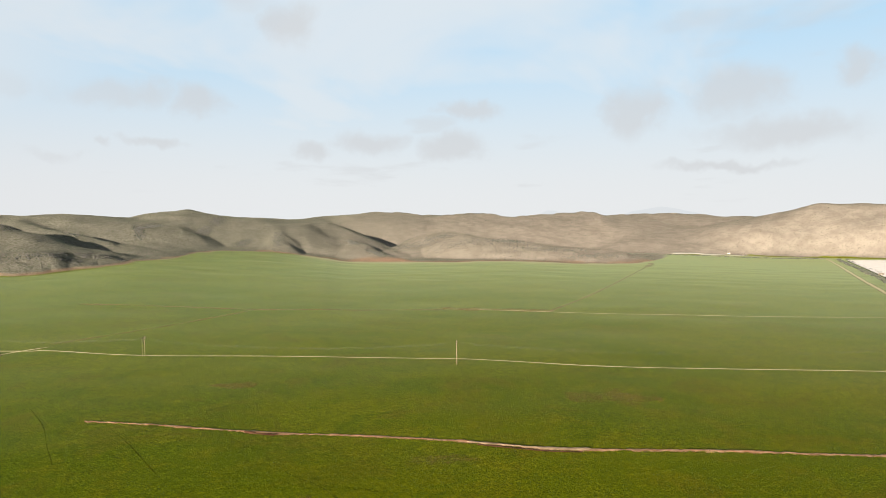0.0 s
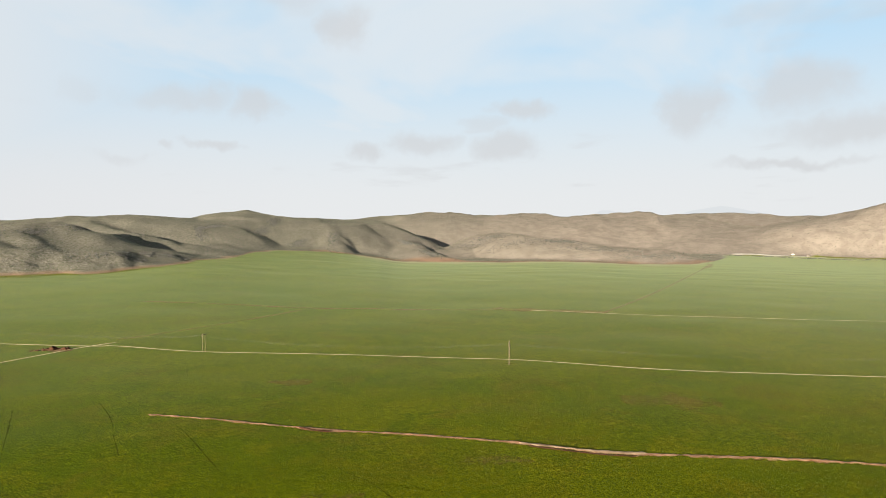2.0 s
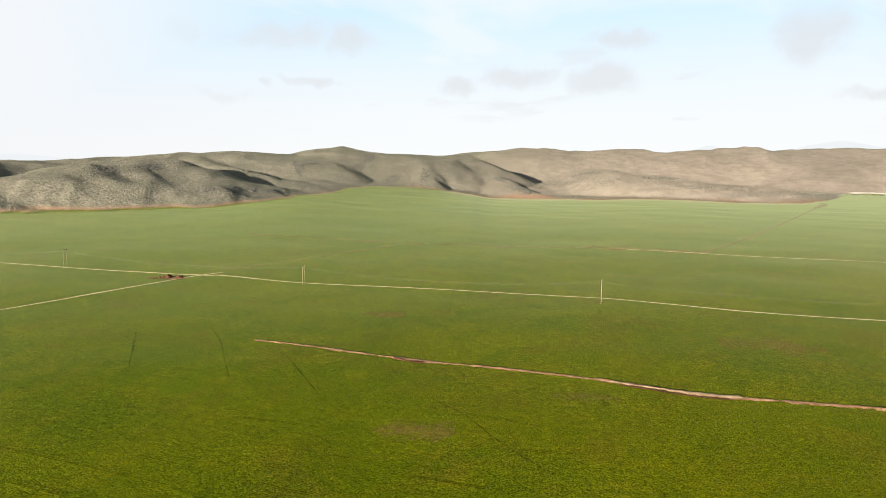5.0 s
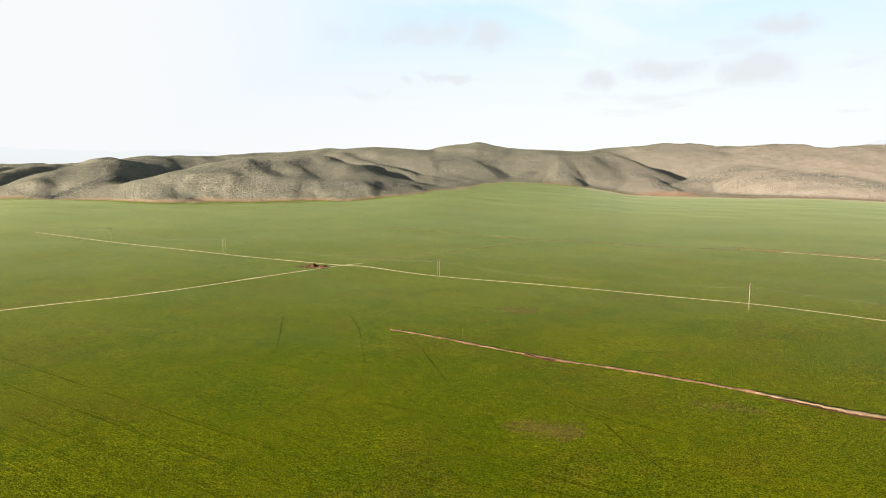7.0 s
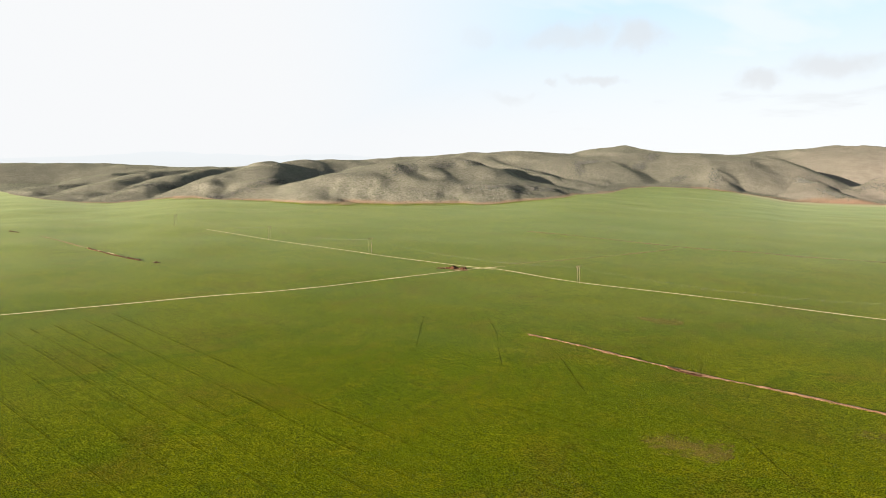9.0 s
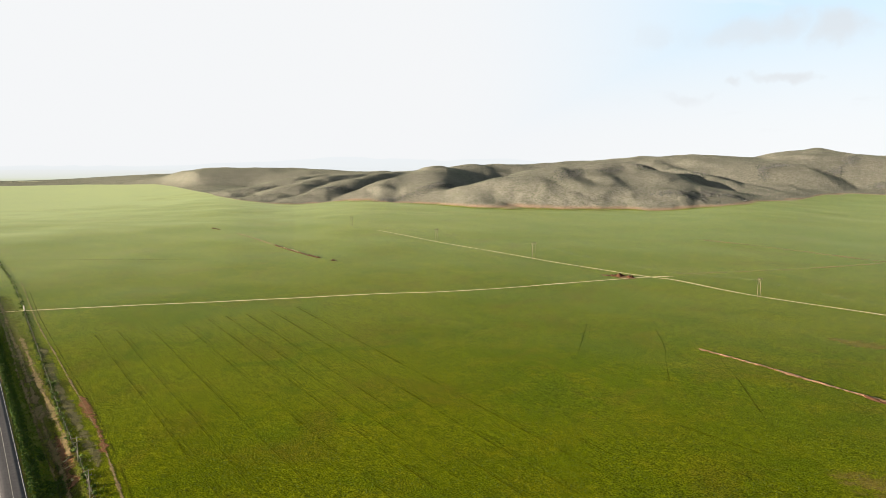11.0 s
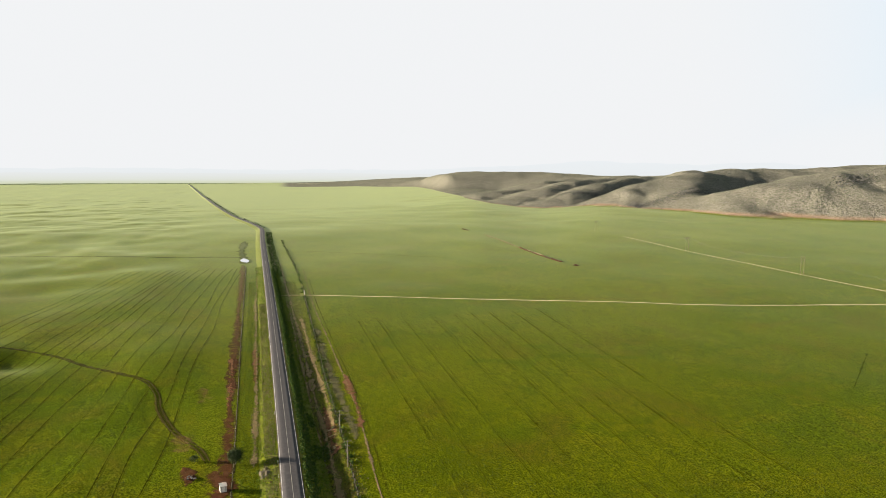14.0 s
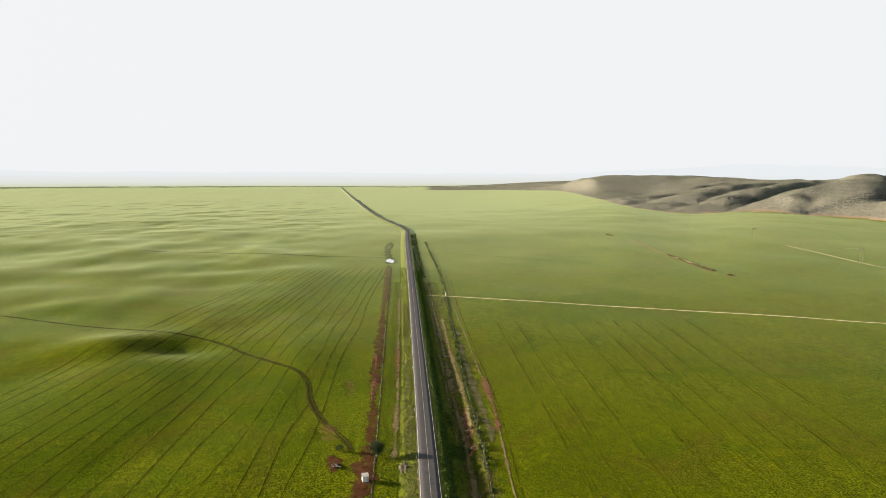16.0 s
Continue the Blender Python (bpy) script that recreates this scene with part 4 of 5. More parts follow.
# ---- fences ----
def fence(pts, spacing, label, seed):
    rng = random.Random(seed)
    line = glide(pts, spacing)
    root = thing("fence", (*line[0], float(ground_at(*line[0]))), label, "fence")
    z = ground_at(line[:, 0], line[:, 1])
    meshes = []
    for k in range(4):
        bm = bmesh.new()
        h = 1.25 + 0.12 * k
        rod(bm, (0, 0, -0.3), (0.03 * (k - 1.5), 0.02, h), 0.075 + 0.012 * k, 0.055, 7)
        me = bpy.data.meshes.new("post")
        bm.to_mesh(me)
        bm.free()
        me.materials.append(GREYWOOD)
        meshes.append(me)
    base = Vector((*line[0], float(z[0])))
    for (x, y), h in zip(line, z):
        p = new("post", rng.choice(meshes))
        p.parent = root
        p.matrix_basis = pose(x - base.x, y - base.y, h - base.z, rng.uniform(-6, 6), rng.uniform(-6, 6), rng.uniform(0, 360))
    for h in (0.35, 0.7, 1.05):
        mid = np.stack([line[:, 0] - base.x, line[:, 1] - base.y, z - base.z + h], -1)
        side = np.append(sideways(line), np.zeros((len(line), 1)), 1) * 0.006
        ring = [side, np.array([[0, 0, 0.006]]) + 0 * side, -side]
        verts = np.stack([mid + r for r in ring], 1).reshape(-1, 3)
        faces = [(i * 3 + j, (i + 1) * 3 + j, (i + 1) * 3 + (j + 1) % 3, i * 3 + (j + 1) % 3) for i in range(len(line) - 1) for j in range(3)]
        mesh_object("wire", verts, faces, WIRE, root, "thin rusty fence wire")
    return line


RIGHT_FENCE = fence(((-150, 37.5), (-177, 40.2), (-200, 42.7), (-228, 45.6), (-280, 50.5), (-359, 59.0), (-485, 72.5)), 3.6, "wire fence on grey wooden posts along the crop", 5)
RIGHT_FENCE_FAR = fence(((-497, 74), (-618, 85.5), (-760, 96), (-878, 104)), 4.5, "wire fence on grey wooden posts along the far crop", 6)
LEFT_FENCE = fence(((-150, 3.6), (-181, 6.3), (-213, 9.0), (-284, 14.7), (-363, 20.8), (-500, 31.8), (-640, 43)), 4.0, "wire fence on grey wooden posts beside the road", 7)


def along(line, n, spread, rng, shift=0.0):
    i = rng.randint(0, len(line) - 1, n)
    t = rng.rand(n, 1)
    p = line[i] * (1 - t) + line[i + 1] * t
    return p + rng.normal(0, 1, (n, 2)) * spread + sideways(line)[i] * shift


for k, line in enumerate((RIGHT_FENCE, LEFT_FENCE)):
    # dark strip on the ground stands in for shade along the fence
    strip("fence_shade_strip", [tuple(q) for q in line[::4]], 1.0, PATH_AND_SHADE, "dark earth strip put in for the shade under a wire fence", "verge", seed=190 + k, step=2.0, ragged=0.6)
RNG = np.random.RandomState(4)
p = along(RIGHT_FENCE, 900, 0.45, RNG)
scatter("fence_weeds", p[:, 0], p[:, 1], RNG.uniform(0.15, 0.5, len(p)), BRUSH, "dry brown weeds tangled in a wire fence", "weeds", 201, form="tuft")
p = along(RIGHT_FENCE, 420, 0.5, RNG)
scatter("fence_weeds", p[:, 0], p[:, 1], RNG.uniform(0.25, 0.75, len(p)) * (0.5 + RNG.rand(len(p))), WEED, "dark green weeds along a wire fence", "weeds", 202, form="spray")
p = along(RIGHT_FENCE_FAR, 330, 0.7, RNG)
scatter("fence_weeds", p[:, 0], p[:, 1], RNG.uniform(0.25, 0.8, len(p)), WEED, "dark shrubs along a wire fence", "shrubs", 203, form="spray")
p = along(LEFT_FENCE, 700, 0.35, RNG)
scatter("fence_weeds", p[:, 0], p[:, 1], RNG.uniform(0.12, 0.42, len(p)), BRUSH, "dry brown grass along a wire fence", "weeds", 204, form="tuft")


def road_side(n, x0, x1, lo, hi, rng):
    """Random places beside the road, with the height of its bank there; offsets from its middle, to the crop side when positive."""
    ok = np.flatnonzero((ROAD_LINE[:, 0] < x1) & (ROAD_LINE[:, 0] > x0))
    i = rng.choice(ok[:-1], n)
    t = rng.rand(n, 1)
    off = rng.uniform(lo, hi, (n, 1))
    q = ROAD_LINE[i] * (1 - t) + ROAD_LINE[i + 1] * t - sideways(ROAD_LINE)[i] * off
    bank = np.interp(-off[:, 0], [p[0] for p in BANK], [p[1] for p in BANK], left=-9, right=-9)
    z = np.maximum(ground_at(q[:, 0], q[:, 1]), ROAD_BASE[i] + bank)
    return np.append(q, z[:, None], 1)


def weeds(p, lo, hi, mat, name, label, category, seed, form="tuft"):
    scatter(name, p[:, 0], p[:, 1], RNG.uniform(lo, hi, len(p)), mat, label, category, seed, z=p[:, 2], form=form)


weeds(road_side(2600, -620, -140, 6.6, 10.4, RNG), 0.2, 0.5, VERGE, "roadside_weeds", "bright green weeds beside the ditch", "weeds", 223, "spray")
weeds(road_side(5000, -620, -140, 4.0, 7.6, RNG), 0.2, 0.62, WEED, "roadside_weeds", "dark green weeds in the roadside ditch", "weeds", 205, "spray")
p = road_side(1900, -300, -140, 8.0, 13.0, RNG)
weeds(p[vnoise(p[:, 0], p[:, 1], 14, 9) > 0.05], 0.25, 0.7, WEED, "roadside_weeds", "tall bright weeds beside the ditch", "weeds", 206, "spray")
p = road_side(1500, -1000, -500, 5.0, 13.0, RNG)
weeds(p[(vnoise(p[:, 0], p[:, 1], 40, 12) + 0.55 * (p[:, 0] < -600)) > -0.1], 0.3, 0.85, WEED, "roadside_shrubs", "dense low dark green shrubs beside the road", "shrubs", 207, "spray")
weeds(road_side(5000, -640, -140, -9.5, -3.6, RNG), 0.15, 0.42, VERGE, "roadside_grass", "rough green grass on the road bank", "grass", 208)
weeds(road_side(4200, -460, -140, -7.6, -4.0, RNG), 0.12, 0.42, STRAW, "roadside_grass", "dry straw-coloured grass on the road bank", "grass", 209)
weeds(road_side(3500, -560, -140, -15.0, -9.0, RNG), 0.12, 0.34, VERGE, "roadside_grass", "rough green grass between road and fence", "grass", 218)
weeds(road_side(5000, -560, -140, 10.0, 21.0, RNG), 0.12, 0.34, VERGE, "roadside_grass", "rough green grass between ditch and fence", "grass", 219)
weeds(road_side(1500, -520, -140, 9.0, 22.0, RNG), 0.12, 0.34, STRAW, "roadside_grass", "dry tufts between ditch and fence", "grass", 220)
weeds(road_side(170, -2400, -1080, 5.0, 12.0, RNG), 0.4, 1.5, SCRUB, "roadside_shrubs", "grey shrubs along the far road", "shrubs", 210, "spray")


# ---- beside the road: hut, tree, heaps, marker posts ----
def build_hut():
    x, y = -192.5, 5.0
    root = thing("pump_hut", (x, y, float(ground_at(x, y))), "small limewashed block hut with a pale sheet roof on red earth", "hut", turn=6)
    root.scale = (0.74, 0.74, 0.86)
    for name, (cx, cy, w, d) in {"back_wall": (-1.2, 0, 0.16, 2.4), "side_wall": (0, -1.12, 2.24, 0.16)}.items():
        bm = bmesh.new()
        box(bm, cx, cy, 1.05, w, d, 2.1, 0.02)
        part(name, bm, LIME, root)
    bm = bmesh.new()
    box(bm, 0, 1.12, 1.05, 2.24, 0.16, 2.1, 0.02)
    part("side_wall", bm, LIME, root)
    for cy, w in ((-0.85, 0.7), (0.85, 0.7)):
        bm = bmesh.new()
        box(bm, 1.2, cy, 1.05, 0.16, w, 2.1, 0.02)
        part("front_wall", bm, LIME, root)
    bm = bmesh.new()
    box(bm, 1.2, 0, 1.98, 0.16, 1.0, 0.24, 0.01)
    part("lintel", bm, LIME, root)
    bm = bmesh.new()
    box(bm, 1.2, 0, 0.93, 0.05, 0.99, 1.85, 0.01)
    door = part("door", bm, SHEET, root, "dull sheet-metal door")
    bm = bmesh.new()
    box(bm, 1.25, 0.35, 1.0, 0.05, 0.05, 0.16, 0.01)
    part("handle", bm, DARK, door)
    for k in range(2):
        bm = bmesh.new()
        vs = []
        for i in range(15):
            yy = -1.4 + 1.4 * k + i * 0.1
            zz = 2.16 + 0.025 * (i % 2)
            vs.append((bm.verts.new((-1.5, yy, zz + 0.30)), bm.verts.new((1.55, yy, zz))))
        for (a, b), (c, d) in zip(vs, vs[1:]):
            bm.faces.new((a, b, d, c))
        r = bmesh.ops.solidify(bm, geom=bm.faces[:], thickness=0.03)
        part("roof_sheet", bm, SHEET, root, "pale corrugated roof sheet")
    return root


build_hut()


def leafy(name, at, height, radius, mat, label, category, seed, leaves=900, trunk=0.16):
    """A tree or bush: tapered trunk, limbs, and a crown of many small leaf sprays with gaps."""
    rng = np.random.RandomState(seed)
    x, y = at
    root = thing(name, (x, y, float(ground_at(x, y))), label, category)
    mid = height - radius * 0.9
    bm = bmesh.new()
    rod(bm, (0, 0, -0.3), (0.05, 0.04, mid), trunk, trunk * 0.6, 8)
    stem = part("trunk", bm, GREYWOOD, root, smooth_faces=True)
    tips = []
    for k in range(9):
        a, e = k * 2.4, rng.uniform(0.25, 1.2)
        d = Vector((math.cos(a) * math.cos(e), math.sin(a) * math.cos(e), math.sin(e)))
        tip = Vector((0.05, 0.04, mid * 0.85)) + d * radius * rng.uniform(0.6, 0.95)
        bm = bmesh.new()
        rod(bm, (0.04, 0.03, mid * rng.uniform(0.55, 0.95)), tip, trunk * 0.45, trunk * 0.15, 6)
        part("limb", bm, GREYWOOD, root)
        tips.append(np.array(tip))
    v, f = [], []
    for k in range(leaves):
        c = tips[rng.randint(len(tips))] + rng.normal(0, radius * 0.30, 3) if k % 2 else np.array((0, 0, mid)) + rng.normal(0, 1, 3) * radius * 0.42
        c[2] = max(c[2], 0.35)
        u = rng.normal(0, 1, 3)
        u /= np.linalg.norm(u)
        w = np.cross(u, rng.normal(0, 1, 3))
        w /= np.linalg.norm(w)
        s = rng.uniform(0.07, 0.16) * (0.6 + radius * 0.25)
        n = len(v)
        v += [c - u * s, c + w * s * 0.6, c + u * s, c - w * s * 0.6]
        f.append((n, n + 1, n + 2, n + 3))
    mesh_object("crown", v, f, mat, root, flat=True)
    return root


leafy("tree", (-209.5, 9.3), 4.6, 2.1, TREE_LEAF, "round dark evergreen tree beside a red verge", "tree", 31, 7000)
leafy("bush", (-215.5, -2.6), 2.2, 1.3, TREE_LEAF, "low dark bush beside a path", "bush", 32, 900, 0.08)


def heap(name, at, rx, ry, high, mat, label, category, seed, turn=0.0):
    n = 26
    g = np.linspace(-1, 1, n)
    u, v = np.meshgrid(g, g)
    c, s = math.cos(radians(turn)), math.sin(radians(turn))
    x, y = at[0] + u * rx * c - v * ry * s, at[1] + u * rx * s + v * ry * c
    r = np.clip(1 - u * u - v * v + 0.5 * vnoise(x, y, rx * 0.5, seed), 0, 1)
    z = ground_at(x, y) - 0.15 + high * (r ** 0.8) * (0.75 + 0.35 * vnoise(x, y, rx * 0.28, seed + 1) + 0.2 * vnoise(x, y, 0.5, seed + 2))
    ob = mesh_object(name, np.stack([x, y, z], -1).reshape(-1, 3), grid_faces(n, n)[:, ::-1], mat)
    return tagged(ob, label, category)


heap("earth_heap", (-324, 468.5), 6.0, 3.6, 2.8, HEAP, "heap of dug red earth beside a track junction", "earth heap", 61, 20)
heap("earth_heap", (-313, 470.5), 4.4, 2.8, 2.2, HEAP, "small heap of dug red earth beside a track", "earth heap", 62, -15)
heap("earth_heap", (-331, 464.0), 3.5, 2.2, 1.1, HEAP, "low heap of dug red earth in the crop", "earth heap", 63, 40)
heap("brush_heap", (-198.5, 17.4), 4.2, 1.9, 1.6, BRUSH, "heap of dry brushwood and earth on the verge", "brush heap", 64, 3)
heap("brush_heap", (-192.5, 18.2), 2.6, 1.7, 1.2, HEAP, "low earth heap on the road bank", "earth heap", 65, 10)
heap("rubble_heap", (-204.5, -3.6), 2.6, 1.8, 0.6, HEAP, "low heap of red rubble beside the path", "rubble", 66, 10)


def block(at, size, turn, label, group):
    """A broken slab lying about."""
    x, y, z = at
    bm = bmesh.new()
    vs = box(bm, 0, 0, size[2] / 2, *size, 0.03)
    for v in bm.verts:
        v.co += Vector(noise.random_unit_vector()) * 0.03
    ob = part("concrete_block", bm, ROCK, None)
    ob.matrix_world = pose(x, y, z, random.uniform(-12, 12), random.uniform(-12, 12), turn)
    return tagged(ob, label, "concrete block", group)


for dx, dy, w, d, t in ((0.0, 0.0, 1.6, 0.5, 20), (1.0, 0.9, 0.9, 0.6, 60), (-0.9, -0.9, 1.1, 0.4, -30), (0.7, -1.0, 0.7, 0.5, 10)):
    x, y = -203.6 + dx, -3.4 + dy
    block((x, y, float(ground_at(x, y)) + 0.38), (w, d, 0.22), t, "pale broken concrete slab on a rubble heap", "broken slabs")
for dx, dy in ((0.0, 0.0), (2.2, 0.8)):
    x, y = -196.6 + dx, 17.8 + dy
    block((x, y, float(ground_at(x, y)) + 0.62), (1.5, 0.32, 0.2), 95, "pale board lying on a brush heap", "broken slabs")
for k in range(11):
    x, y = -186 - 3.1 * k + random.uniform(-2, 2), 31.5 + random.uniform(-1.5, 3.5) + 0.25 * k
    block((x, y, float(ground_at(x, y)) + 0.12), (random.uniform(0.3, 0.55), random.uniform(0.25, 0.4), 0.3), random.uniform(0, 180), "pale stone among roadside weeds", "pale stones")


def marker_post(x):
    i = int(np.argmin(np.abs(ROAD_LINE[:, 0] - x)))
    at = ROAD_LINE[i] + (x - ROAD_LINE[i, 0]) * np.array((1, -0.085)) + sideways(ROAD_LINE)[i] * 3.5
    root = thing("marker_post", (*at, float(ROAD_BASE[i]) - 0.08), "short white marker post on the road shoulder", "marker post", "road markers")
    bm = bmesh.new()
    rod(bm, (0, 0, -0.2), (0, 0, 1.05), 0.07, 0.06, 10)
    part("post", bm, WHITE, root, smooth_faces=True)
    bm = bmesh.new()
    rod(bm, (0, 0, 0.80), (0, 0, 0.92), 0.075, 0.075, 10)
    part("band", bm, DARK, root, "black band")
    return root


for x in (-192, -202, -245, -300, -360, -430):
    marker_post(x)


def gate_pillar(x, y):
    root = thing("gate_pillar", (x, y, float(ground_at(x, y))), "pale block gate pillar at the start of a dirt track", "gate pillar", "gate pillars")
    bm = bmesh.new()
    box(bm, 0, 0, 0.95, 0.6, 0.6, 2.1, 0.03)
    part("shaft", bm, LIME, root)
    bm = bmesh.new()
    box(bm, 0, 0, 2.05, 0.74, 0.74, 0.14, 0.03)
    part("cap", bm, LIME, root)


gate_pillar(-487.5, 73.0)
gate_pillar(-495.0, 74.0)

# ---- beyond the crops on the right-hand plain ----
strip("dirt_track", ((540, 800), (604, 921), (704, 1129), (954, 1641), (1075, 1900)), 12.0, PINK, "reddish dirt road along a hedge", seed=150, step=8.0, ragged=0.2)


def cover_field():
    n = 24
    u, v = np.meshgrid(np.linspace(0, 1, n), np.linspace(0, 1, n))
    ax, ay, bx, by = 730, 1085, 1075, 1800
    x = ax + (bx - ax) * v + u * 420
    y = ay + (by - ay) * v + u * 20
    z = ground_at(x, y) + 1.6 + 0.15 * np.abs(np.sin(u * 60))
    ob = mesh_object("crop_cover", np.stack([x, y, z], -1).reshape(-1, 3), grid_faces(n, n)[:, ::-1], PLASTIC)
    tagged(ob, "wide field under pale white crop covers", "crop cover", kind="structure")


cover_field()
hedge = np.array(((560, 800), (629, 942), (790, 1265), (1040, 1795), (1095, 1900)), dtype=float)
hedge = glide(hedge, 8.0)
p = along(hedge, 900, 3.0, RNG, -14.0)
scatter("hedge_shrubs", p[:, 0], p[:, 1], RNG.uniform(1.0, 2.8, len(p)), SCRUB, "dense grey-green hedge along a dirt road", "hedge", 211)
p = along(hedge, 500, 2.0, RNG, -34.0)
scatter("hedge_shrubs", p[:, 0], p[:, 1], RNG.uniform(1.0, 2.4, len(p)), SCRUB, "grey-green hedge beside a covered field", "hedge", 212)
edge = glide(((560, 2080), (680, 2010), (788, 1985), (891, 1925), (974, 1900), (1082, 1925)), 8.0)
p = along(edge, 520, 7.0, RNG)
scatter("hedge_shrubs", p[:, 0], p[:, 1], RNG.uniform(0.8, 2.6, len(p)), SCRUB, "line of shrubs along the far edge of the crop", "hedge", 213)
for pts, w, m in ((((690, 2055), (770, 2050), (860, 2035), (950, 2020)), 30, GRAVEL), (((900, 1990), (990, 1985), (1060, 1970)), 12, GRAVEL), (((1060, 1905), (1068, 1925), (1076, 1940)), 9, TAN)):
    strip("dirt_track", pts, w, m, "pale dirt clearing and track at the foot of a hill", seed=160 + int(w), step=8.0)
strip("dirt_track", (bearing(56.4, 1384).xy, bearing(55.8, 1388).xy, bearing(55.3, 1394).xy), 6, PALE, "pale track that climbs into the hills", seed=170, step=5.0)


def far_house(x, y, w, d, h, label, mat=LIME):
    root = thing("house", (x, y, float(ground_at(x, y))), label, "house", turn=random.uniform(0, 40))
    bm = bmesh.new()
    box(bm, 0, 0, h / 2 - 0.3, w, d, h + 0.6, 0.05)
    part("wall", bm, mat, root)
    bm = bmesh.new()
    box(bm, 0, 0, h + 0.15, w + 0.8, d + 0.8, 0.3, 0.05)
    part("roof", bm, SHEET if mat is LIME else GREYWOOD, root)
    for k in (-1, 1):
        bm = bmesh.new()
        box(bm, k * w / 4, -d / 2, h * 0.55, 1.2, 0.12, 1.1, 0.02)
        part("window", bm, DARK, root)


far_house(870, 2060, 7, 5, 3.0, "small white flat-roofed farm house among shrubs")
far_house(905, 2040, 8, 6, 3.2, "low brown farm shed beside a clearing", GREYWOOD)
far_house(818, 1262, 7, 6, 4.5, "low grey shed beside a hedge", GREYWOOD)


# ---- hillsides ----
def hillside(n, seed, lo, hi, near, far, keep):
    rng = np.random.RandomState(seed)
    b, r = rng.uniform(-41, 84, n), np.sqrt(rng.uniform(near ** 2, far ** 2, n))
    x, y = -r * np.sin(np.radians(b)), r * np.cos(np.radians(b))
    i, j = np.clip(np.searchsorted(RINGS, r), 0, len(RINGS) - 1), np.clip(np.searchsorted(ANGLES, b), 0, len(ANGLES) - 1)
    ok = (GS[i, j] > 0.75) & keep(x, y, rng)
    size = rng.uniform(0, 1, n) ** 2 * (hi - lo) + lo
    return x[ok], y[ok], size[ok]


def sparse(x, y):
    """Fewer bushes towards the tops and on the dry eastern slopes."""
    return -0.62 + ground_at(x, y) / 80 + 0.35 * smooth(x, -500, 100)


x, y, s = hillside(110000, 71, 0.35, 1.35, 1150, 2050, lambda x, y, rng: 0.7 * vnoise(x, y, 110, 73) + 0.4 * vnoise(x, y, 35, 75) + rng.uniform(-1, 1, len(x)) > sparse(x, y))
scatter("hill_scrub", x, y, s, SCRUB, "grey-green thorn scrub scattered over stony hills", "scrub", 214, squash=0.55, form="lump")
x, y, s = hillside(60000, 72, 0.35, 1.5, 1150, 2050, lambda x, y, rng: vnoise(x, y, 90, 77) + 0.5 * vnoise(x, y, 25, 78) + rng.uniform(-0.3, 0.3, len(x)) > 0.42 + 0.3 * smooth(x, -500, 100))
scatter("hill_boulders", x, y, s, ROCK, "weathered grey boulders in outcrops on the hills", "boulders", 215, squash=0.6, form="chip")
x, y, s = hillside(26000, 74, 0.6, 1.7, 2000, 3600, lambda x, y, rng: vnoise(x, y, 160, 79) + rng.uniform(-1, 1, len(x)) > 0.1)
scatter("hill_scrub", x, y, s, SCRUB, "grey-green thorn scrub on the farther hills", "scrub", 216, form="chip")


x, y, s = hillside(90000, 76, 0.6, 1.6, 1950, 3500, lambda x, y, rng: (x < -1500) & (vnoise(x, y, 140, 79) + rng.uniform(-1, 1, len(x)) > -0.2))
scatter("hill_scrub", x, y, s, SCRUB, "grey-green thorn scrub on the long western ridge", "scrub", 224, squash=0.6, form="chip")


# rock outcrops on the spurs, with dark thorn thickets that also stand in for shade: place, half length, half width,
# direction
OUTCROPS = tuple((*bearing(b, d).xy, u, v, turn) for b, d, u, v, turn in (
    (23.3, 1725, 34, 16, 60), (18.4, 1840, 60, 16, 100), (19.4, 1740, 30, 14, 90), (13.7, 1690, 70, 16, 100), (16.4, 1690, 24, 14, 60), (7.5, 1800, 36, 14, 120),
    (5.6, 1670, 45, 14, 130), (38.7, 1370, 60, 22, 110), (35.4, 1425, 36, 18, 90), (49.6, 1420, 70, 22, 100), (57.6, 1580, 80, 24, 60), (62.9, 1790, 80, 26, 60),
    (30.0, 1272, 60, 14, 35), (27.2, 1318, 50, 12, 40), (52.6, 1390, 60, 20, 60), (32.6, 1480, 40, 16, 100), (28.6, 1610, 50, 12, 120), (24.2, 1660, 50, 12, 120),
    (0.5, 1870, 60, 22, 0), (-5.5, 1800, 50, 18, 0), (2.2, 1830, 90, 30, 0), (-2.0, 1770, 110, 30, 0), (-8.5, 1750, 110, 28, 0), (-13.0, 1715, 90, 24, 0)))


def outcrop_places(n, seed):
    rng = np.random.RandomState(seed)
    out = []
    for x, y, a, b, turn in OUTCROPS:
        u, v = rng.normal(0, a * 0.5, n), rng.normal(0, b * 0.5, n)
        c, s = math.cos(radians(turn)), math.sin(radians(turn))
        out.append(np.stack([x + u * c - v * s, y + u * s + v * c], -1))
    return np.concatenate(out), rng


p, rng = outcrop_places(170, 301)
scatter("outcrop_boulders", p[:, 0], p[:, 1], rng.uniform(0.5, 1.9, len(p)), ROCK, "broken grey boulders in outcrops on the spurs", "boulders", 221, squash=0.8)
p, rng = outcrop_places(260, 302)
scatter("outcrop_shade_thicket", p[:, 0], p[:, 1], rng.uniform(0.4, 1.3, len(p)), SHADE_THORN, "dark thorn thickets, also put in for shade among the outcrops", "thicket", 222)

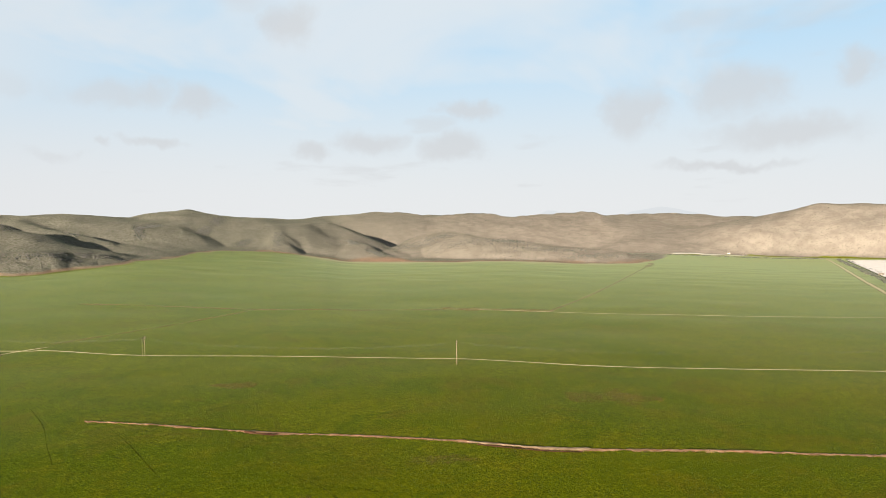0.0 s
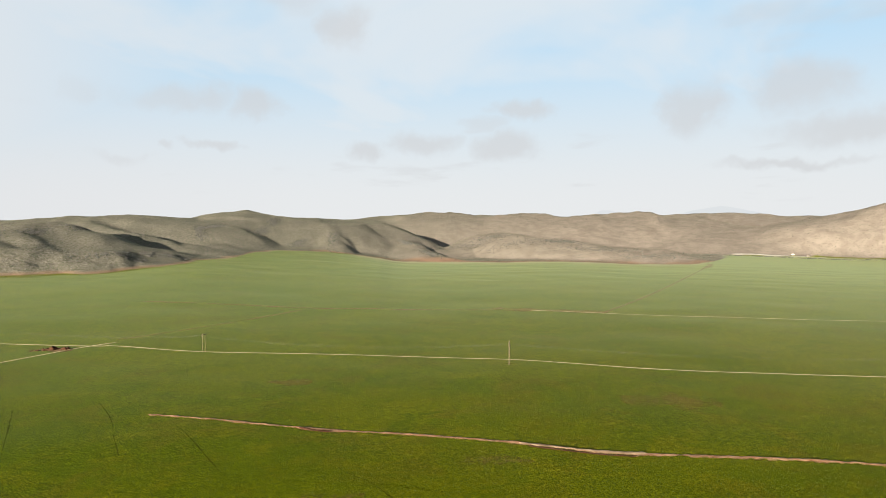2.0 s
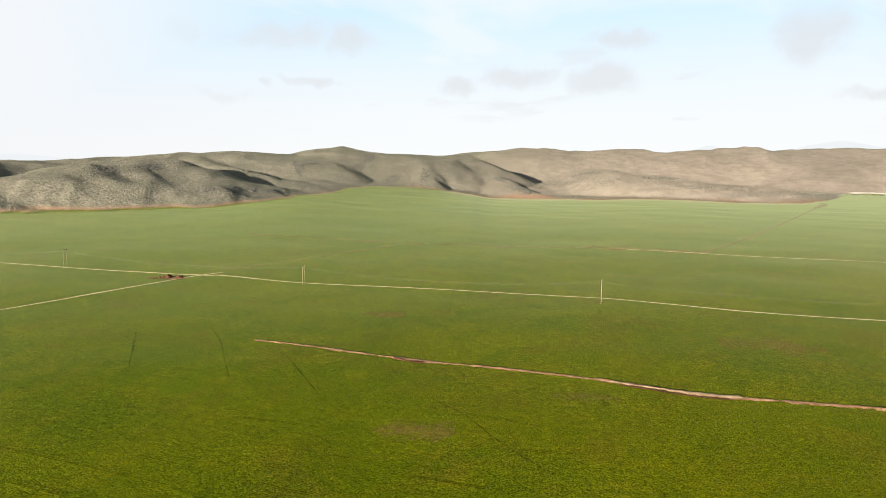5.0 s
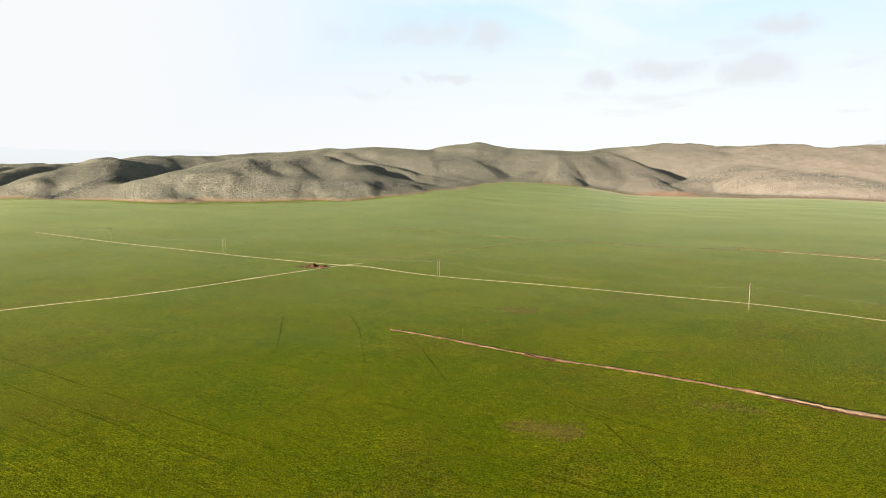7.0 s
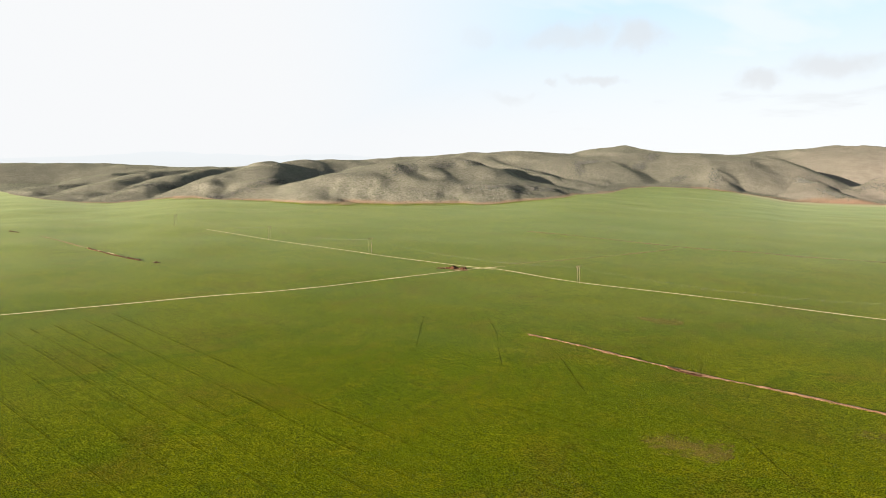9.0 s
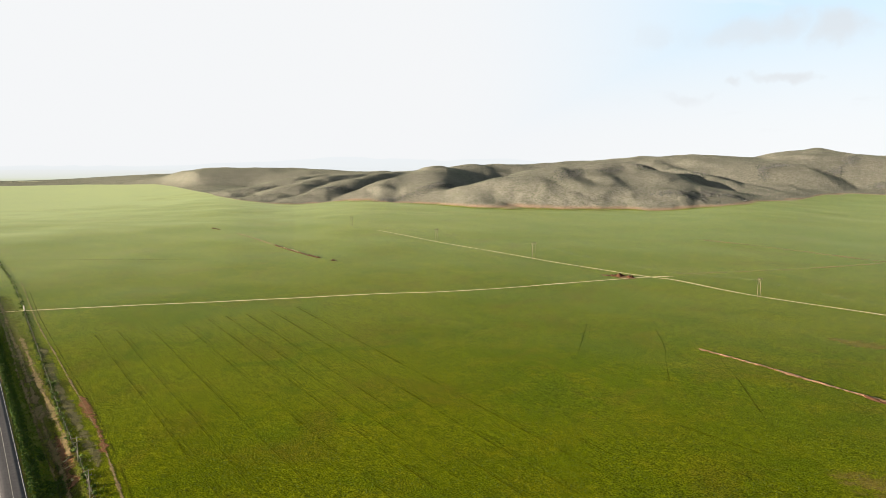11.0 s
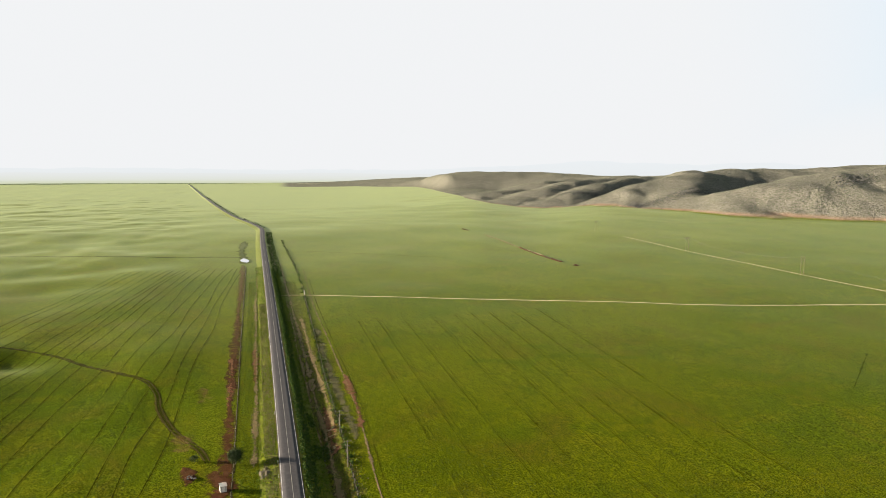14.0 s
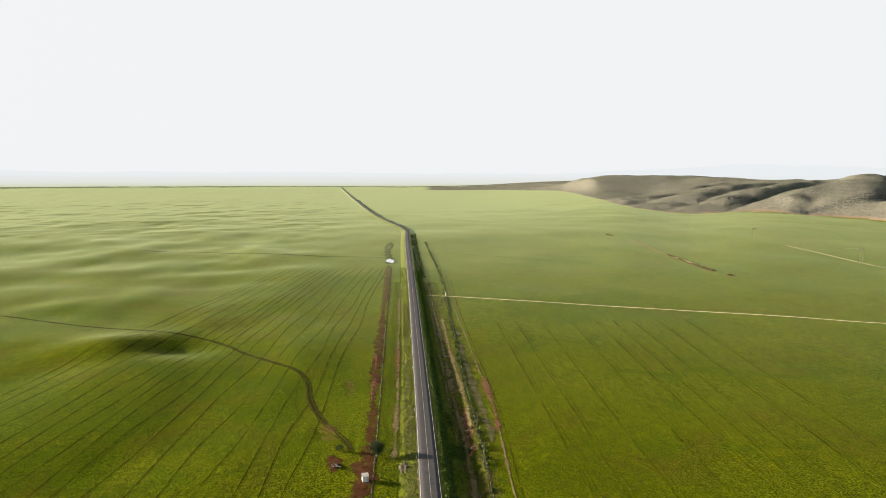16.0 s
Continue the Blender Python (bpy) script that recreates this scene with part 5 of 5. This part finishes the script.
# ---- tufts of the crop nearest to the aircraft ----
def crop_tufts(n, seed, near, far, lo, hi, mat, keep):
    rng = np.random.RandomState(seed)
    b, r = rng.uniform(-40, 118, n), near + (far - near) * rng.rand(n) ** 1.6
    x, y = -r * np.sin(np.radians(b)), r * np.cos(np.radians(b))
    d = np.min(np.abs(y[:, None] - np.interp(x, ROAD_LINE[::-1, 0], ROAD_LINE[::-1, 1])[:, None]), axis=1)
    ok = (d > 30) & (vnoise(x, y, 22, seed) + keep * rng.uniform(-1, 1, n) > 0)
    return x[ok], y[ok], rng.uniform(lo, hi, n)[ok]


x, y, s = crop_tufts(130000, 81, 160, 430, 0.10, 0.26, VERGE, 2.0)
scatter("crop_tufts", x, y, s, make_leaf("crop_tuft", (0.026, 0.046, 0.0012), (0.066, 0.084, 0.003)), "taller tufts of the young green crop", "crop", 217, squash=0.9, form="tuft")


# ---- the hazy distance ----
# distance haze put into a glowing colour gradient, paler towards the top
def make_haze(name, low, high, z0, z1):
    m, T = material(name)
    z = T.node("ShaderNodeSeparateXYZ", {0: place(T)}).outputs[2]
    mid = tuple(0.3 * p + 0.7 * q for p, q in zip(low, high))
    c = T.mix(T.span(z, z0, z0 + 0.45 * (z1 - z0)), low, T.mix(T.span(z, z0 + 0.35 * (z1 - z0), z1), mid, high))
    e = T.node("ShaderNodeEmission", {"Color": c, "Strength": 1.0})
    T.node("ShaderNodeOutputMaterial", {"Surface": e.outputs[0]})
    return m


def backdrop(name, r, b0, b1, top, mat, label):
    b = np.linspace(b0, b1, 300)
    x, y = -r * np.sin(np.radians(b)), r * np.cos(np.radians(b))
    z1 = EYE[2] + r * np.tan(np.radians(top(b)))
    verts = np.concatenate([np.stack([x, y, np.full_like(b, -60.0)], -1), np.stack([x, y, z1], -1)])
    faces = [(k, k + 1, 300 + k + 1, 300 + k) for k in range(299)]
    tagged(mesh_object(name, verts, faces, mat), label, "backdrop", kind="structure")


def bump(b, at, wide, high):
    return high * np.exp(-((b - at) / wide) ** 2)


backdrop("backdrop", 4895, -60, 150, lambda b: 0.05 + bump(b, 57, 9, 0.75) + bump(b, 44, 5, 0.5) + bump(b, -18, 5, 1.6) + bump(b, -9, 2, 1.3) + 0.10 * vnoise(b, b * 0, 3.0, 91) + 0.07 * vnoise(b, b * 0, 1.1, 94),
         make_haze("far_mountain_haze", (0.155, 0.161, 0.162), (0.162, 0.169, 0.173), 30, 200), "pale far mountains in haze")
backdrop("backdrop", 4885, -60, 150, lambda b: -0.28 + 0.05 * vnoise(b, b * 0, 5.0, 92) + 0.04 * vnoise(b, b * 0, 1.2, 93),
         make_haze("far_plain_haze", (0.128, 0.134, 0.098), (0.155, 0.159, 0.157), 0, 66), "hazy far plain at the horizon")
